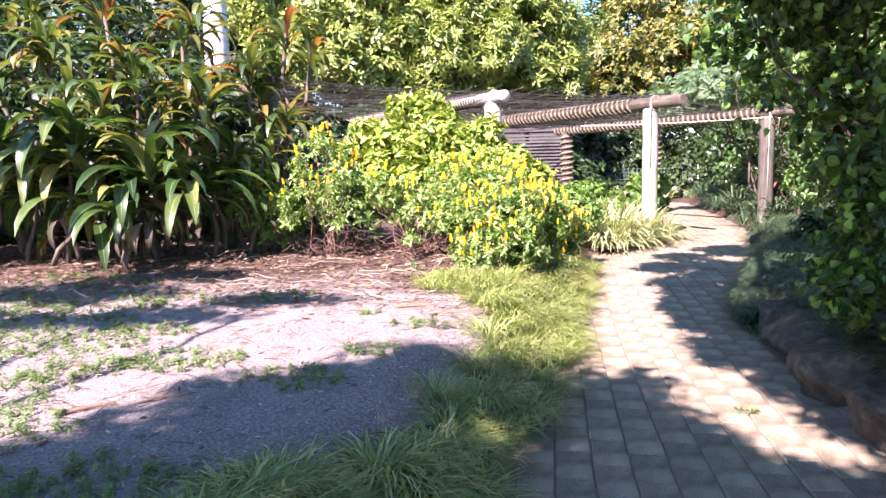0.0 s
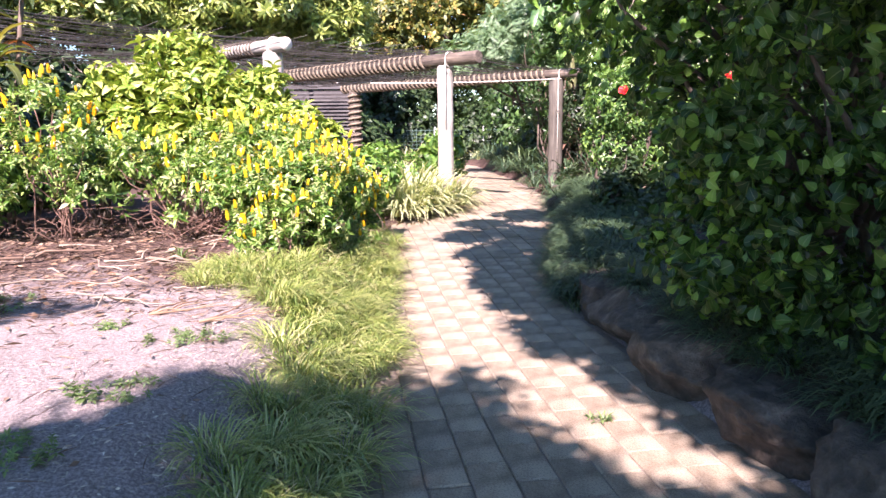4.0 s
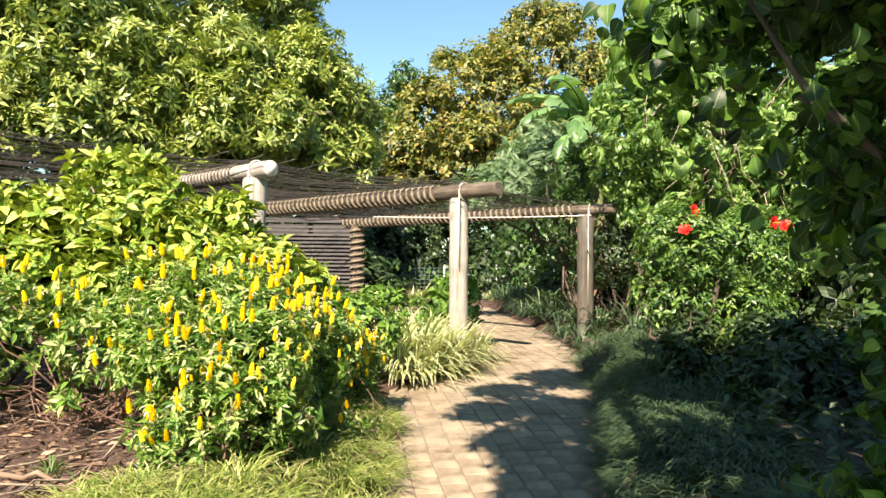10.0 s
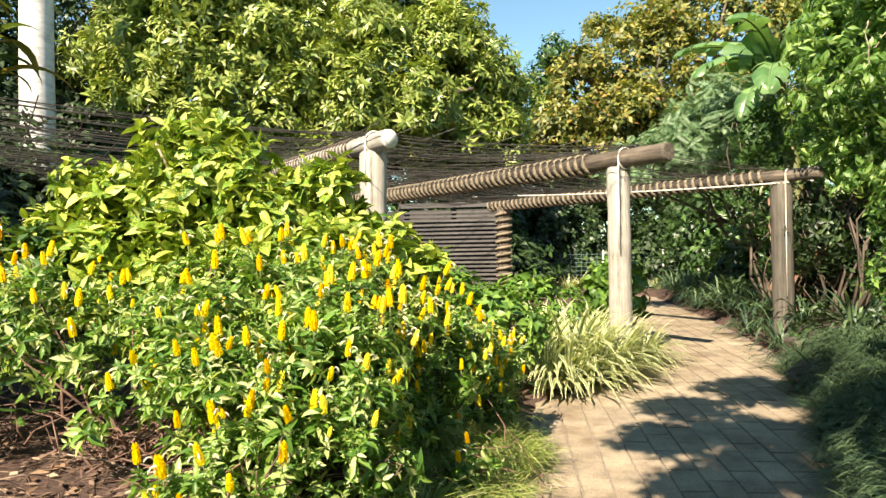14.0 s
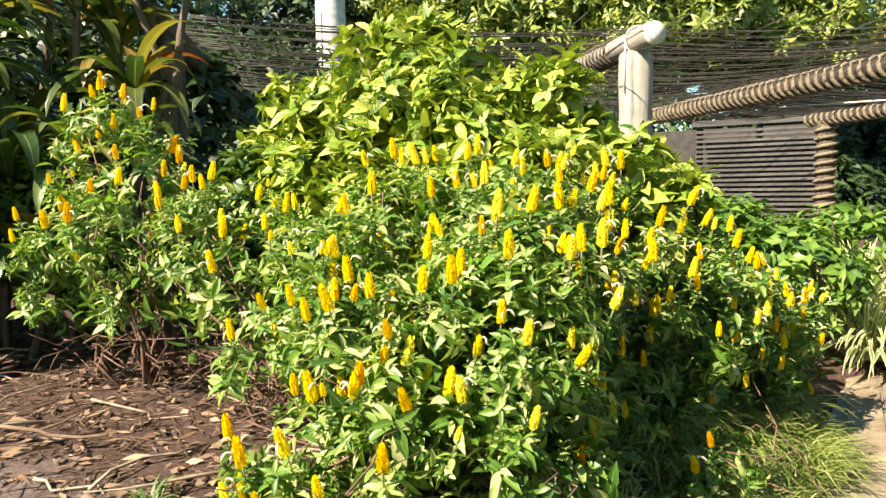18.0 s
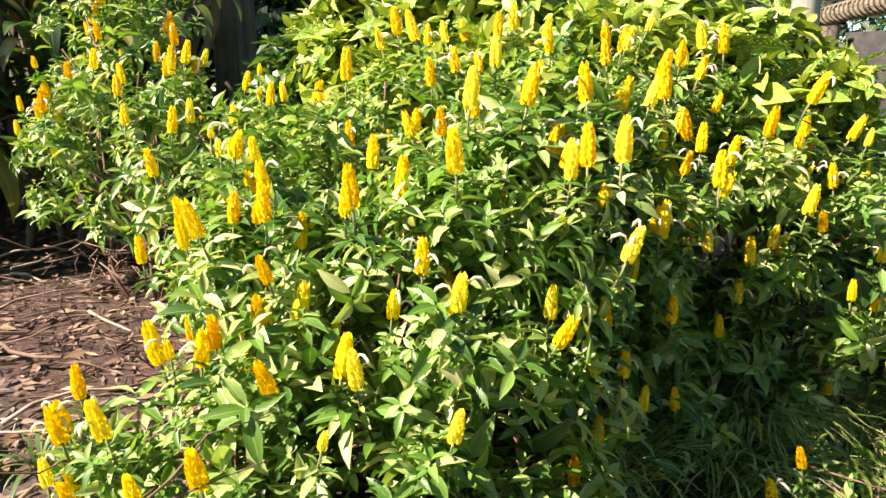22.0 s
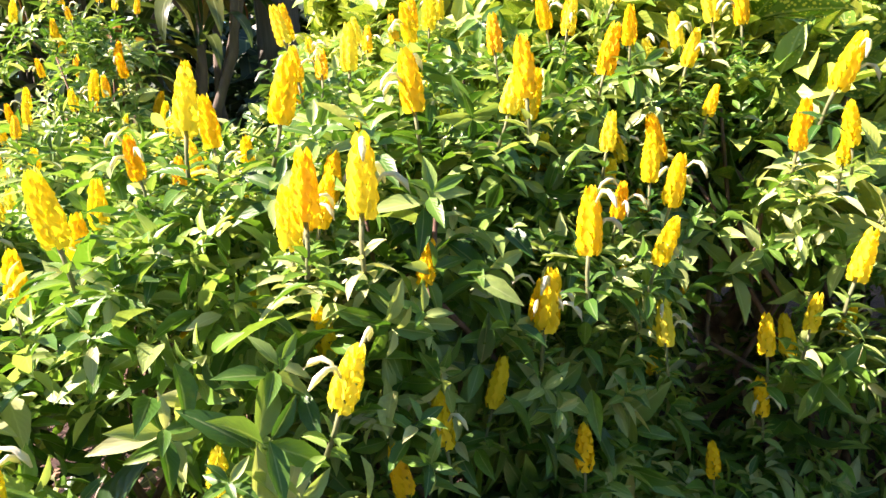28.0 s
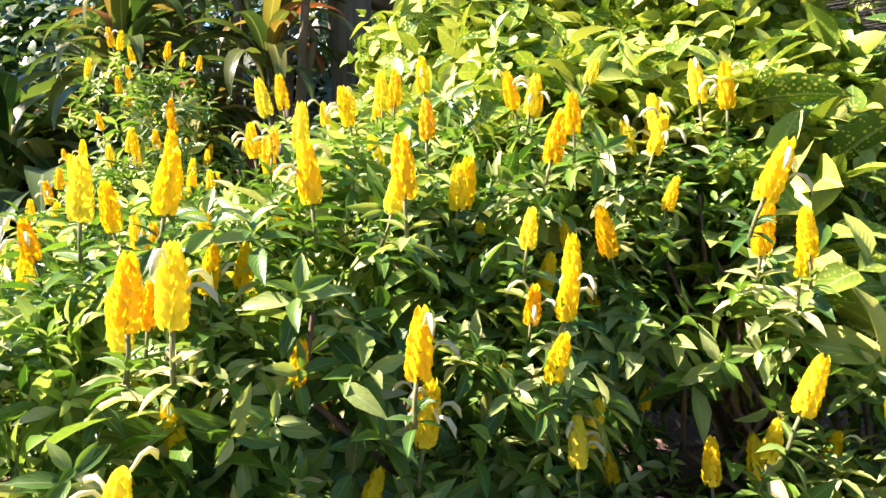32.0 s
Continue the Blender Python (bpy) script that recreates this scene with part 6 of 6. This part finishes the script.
litter("near_litter", 3600, (-3.2, 0.6, 1.0, 4.2), 0.04, 0.045, M_PALE, "dry leaf pieces strewn over the shaded gravel", lambda x, y: 0.5 + 0 * x)
tw = []
for k in range(46):
    x, y = rng.uniform(-2.8, 0.6), rng.uniform(5.1, 6.8)
    a = rng.uniform(0, 6.28)
    L = rng.uniform(0.15, 0.6)
    p = np.array((x, y, float(bed_height(x, y)) + 0.02))
    tw.append(tube(bend(p, p + np.array((math.cos(a) * L, math.sin(a) * L, rng.uniform(0.0, 0.05))), 5, 0, 0.06), np.linspace(0.007, 0.002, 5), 5))
tagged(new("fallen_twigs", made("fallen_twigs", join(*tw), M_TWIG)), "dry fallen twigs lying on the mulch", "twigs", kind="stuff")


def fallen_branch(a, b, r, label):
    p = bend(a, b, 9, 0, 0.03)
    q = p[5]
    geo = join(tube(p, np.linspace(r, r * 0.45, 9), 7), tube(bend(q, q + np.array((0.1, 0.12, 0.05)), 4, 0, 0.1), np.linspace(r * 0.4, r * 0.15, 4), 5))
    o = np.array(a)
    ob = new("fallen_branch", mesh_arrays("fallen_branch", geo[0] - o, geo[1], M_STRAW, geo[2]))
    ob.location = a
    return tagged(ob, label, "branch")


fallen_branch((-0.45, 5.98, 0.46), (0.08, 5.75, 0.44), 0.014, "pale dry branch lying on the mulch")
fallen_branch((-1.5, 6.1, 0.47), (-0.7, 6.3, 0.5), 0.011, "dry grey branch across the mulch")
fallen_branch((-1.7, 2.9, 0.3), (-1.15, 3.1, 0.31), 0.01, "reddish dry stalk on the gravel")
for (x, y, n) in ((-0.35, 4.75, 5), (-0.1, 4.55, 4)):
    z = float(bed_height(x, y))
    p = [tube(bend((x, y, z + 0.02), (x + 0.38 * math.cos(q), y + 0.38 * math.sin(q), z + 0.03), 5, 0, 0.02), np.linspace(0.006, 0.002, 5), 5) for q in np.linspace(0.1, 0.9, n)]
    tagged(new("dry_frond", made("dry_frond", join(*p), M_DRY)), "split dry palm frond on the gravel", "frond")

WEEDS = [shoot(LEAF_SMALL, 4, 0.03, 1.2, 3) for _ in range(3)]


def weed_patch(x, y, r, n, label):
    a, q = rng.uniform(0, 6.28, n), r * np.sqrt(rng.random(n))
    pos = np.stack([x + np.cos(a) * q * 1.6, y + np.sin(a) * q, np.full(n, 0.0)], -1)
    pos[:, 2] = bed_height(pos[:, 0], pos[:, 1]) + 0.03
    A = frames(rng.normal(0, 0.3, (n, 3)) + (0, 0, 1), rng.uniform(0, 6.28, n))[:, :, [0, 2, 1]] * np.array([1, -1, 1])
    which = rng.integers(0, 3, n)
    geo = join(*[spread(WEEDS[k], pos[which == k], A[which == k], rng.uniform(0.7, 1.3, (which == k).sum())) for k in range(3) if (which == k).any()])
    o = np.array(rooted((x, y)))
    ob = new("weed_patch", mesh_arrays("weed_patch", geo[0] - o, geo[1], M_WEED, geo[2]))
    ob.location = o
    tagged(ob, label, "weeds", kind="stuff")


for (x, y, r, n) in ((-2.3, 3.2, 0.28, 90), (-2.9, 4.0, 0.35, 120), (-3.4, 4.9, 0.4, 120), (-1.9, 2.7, 0.22, 80), (-0.75, 3.3, 0.14, 40), (-1.38, 3.6, 0.17, 60), (-1.9, 3.5, 0.16, 45), (-2.1, 3.95, 0.2, 50), (-2.4, 4.4, 0.25, 60), (-1.85, 4.25, 0.16, 40), (-2.6, 4.95, 0.3, 70), (-2.0, 5.1, 0.2, 40), (-0.9, 2.2, 0.16, 45), (-1.25, 2.3, 0.16, 40), (-1.65, 2.2, 0.18, 40), (-0.15, 4.35, 0.1, 26), (-0.4, 3.75, 0.1, 22), (-0.5, 4.6, 0.05, 8), (-1.2, 5.2, 0.14, 26), (-3.0, 5.6, 0.35, 60)):
    weed_patch(x, y, r * 1.2, int(n * 1.3), "low green weeds growing in the gravel")
tuft("low_leafy_plant", (-0.25, 6.0, 0), 30, 0.16, 0.06, M_WEED, "small wilting green plant on the mulch", "low plants")
for (x, y, s) in ((1.6, 3.55, 0.06), (1.57, 3.6, 0.05), (1.64, 3.58, 0.045)):
    tuft("path_weed", (x, y, 0), 16, s, 0.12, M_WEED, "small weed growing in a paver joint", "path weeds")
# low cover on the bank, its leaves near black to carry the shade
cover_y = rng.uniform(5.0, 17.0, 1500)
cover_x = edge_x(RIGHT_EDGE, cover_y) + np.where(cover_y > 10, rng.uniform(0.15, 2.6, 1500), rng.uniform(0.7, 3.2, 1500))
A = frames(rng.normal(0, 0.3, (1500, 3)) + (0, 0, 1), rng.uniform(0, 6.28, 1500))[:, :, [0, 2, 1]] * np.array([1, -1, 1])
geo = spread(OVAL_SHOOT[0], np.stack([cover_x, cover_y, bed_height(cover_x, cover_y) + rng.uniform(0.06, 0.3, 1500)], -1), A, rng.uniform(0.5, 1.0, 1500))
tagged(new("ground_cover", made("ground_cover", geo, M_DEEP)), "leafy ground cover, the bank's shade in its dark colour", "ground cover", kind="stuff")

# ---- pavers ----
ALONG, ACROSS = np.array((0.155, 0.988)), np.array((0.988, -0.155))
PW, PL, GAP = 0.168, 0.30, 0.006


def paver_bm(seed):
    bm = board(PW - GAP, PL - GAP, 0.05, 0.006)
    for v in bm.verts:
        n = noise.noise_vector(Vector((v.co.x * 7 + seed * 5, v.co.y * 7, seed)))
        v.co.x += n.x * 0.0025
        v.co.y += n.y * 0.0025
        v.co.z += n.z * 0.0015
    return bm_mesh("paver", bm, M_PAVER)


PAVERS = [paver_bm(k) for k in range(6)]
far_v, far_f, count = [], [], 0
for i in range(-20, 60):
    for j in range(-30, 75):
        c = ACROSS * (i * PW) + ALONG * ((j + 0.5 * (i % 2)) * PL) + np.array((0.1, 0.0))
        if not on_path(c[0], c[1], -0.02):
            continue
        z = float(path_z(c[1])) - 0.027 + rng.normal(0, 0.0022)
        turn = math.degrees(math.atan2(-ALONG[0], ALONG[1])) + rng.normal(0, 0.35)
        slope = math.degrees(math.atan(float(path_z(c[1] + 0.1) - path_z(c[1] - 0.1)) / 0.2))
        m = pose(c[0], c[1], z, slope + rng.normal(0, 0.35), rng.normal(0, 0.35), turn)
        if 1.3 < c[1] < 7.2 and count < 300:
            child("paver", PAVERS[int(rng.integers(6))], path, "", m)
            count += 1
        else:
            w, l = (PW - GAP) / 2, (PL - GAP) / 2
            o = len(far_v)
            for sx, sy, sz in ((-1, -1, 0), (1, -1, 0), (1, 1, 0), (-1, 1, 0)):
                far_v.append(m @ Vector((sx * w, sy * l, -0.02)))
            for sx, sy in ((-1, -1), (1, -1), (1, 1), (-1, 1)):
                far_v.append(m @ Vector((sx * (w - 0.005), sy * (l - 0.005), 0.025)))
            far_f += [(o + 4, o + 5, o + 6, o + 7), (o, o + 1, o + 5, o + 4), (o + 1, o + 2, o + 6, o + 5), (o + 2, o + 3, o + 7, o + 6), (o + 3, o, o + 4, o + 7)]
far = child("more_pavers", mesh_arrays("more_pavers", np.array(far_v), np.array(far_f), M_PAVER_FAR, smooth=False), path, "worn clay pavers")
far["kind"] = "stuff"
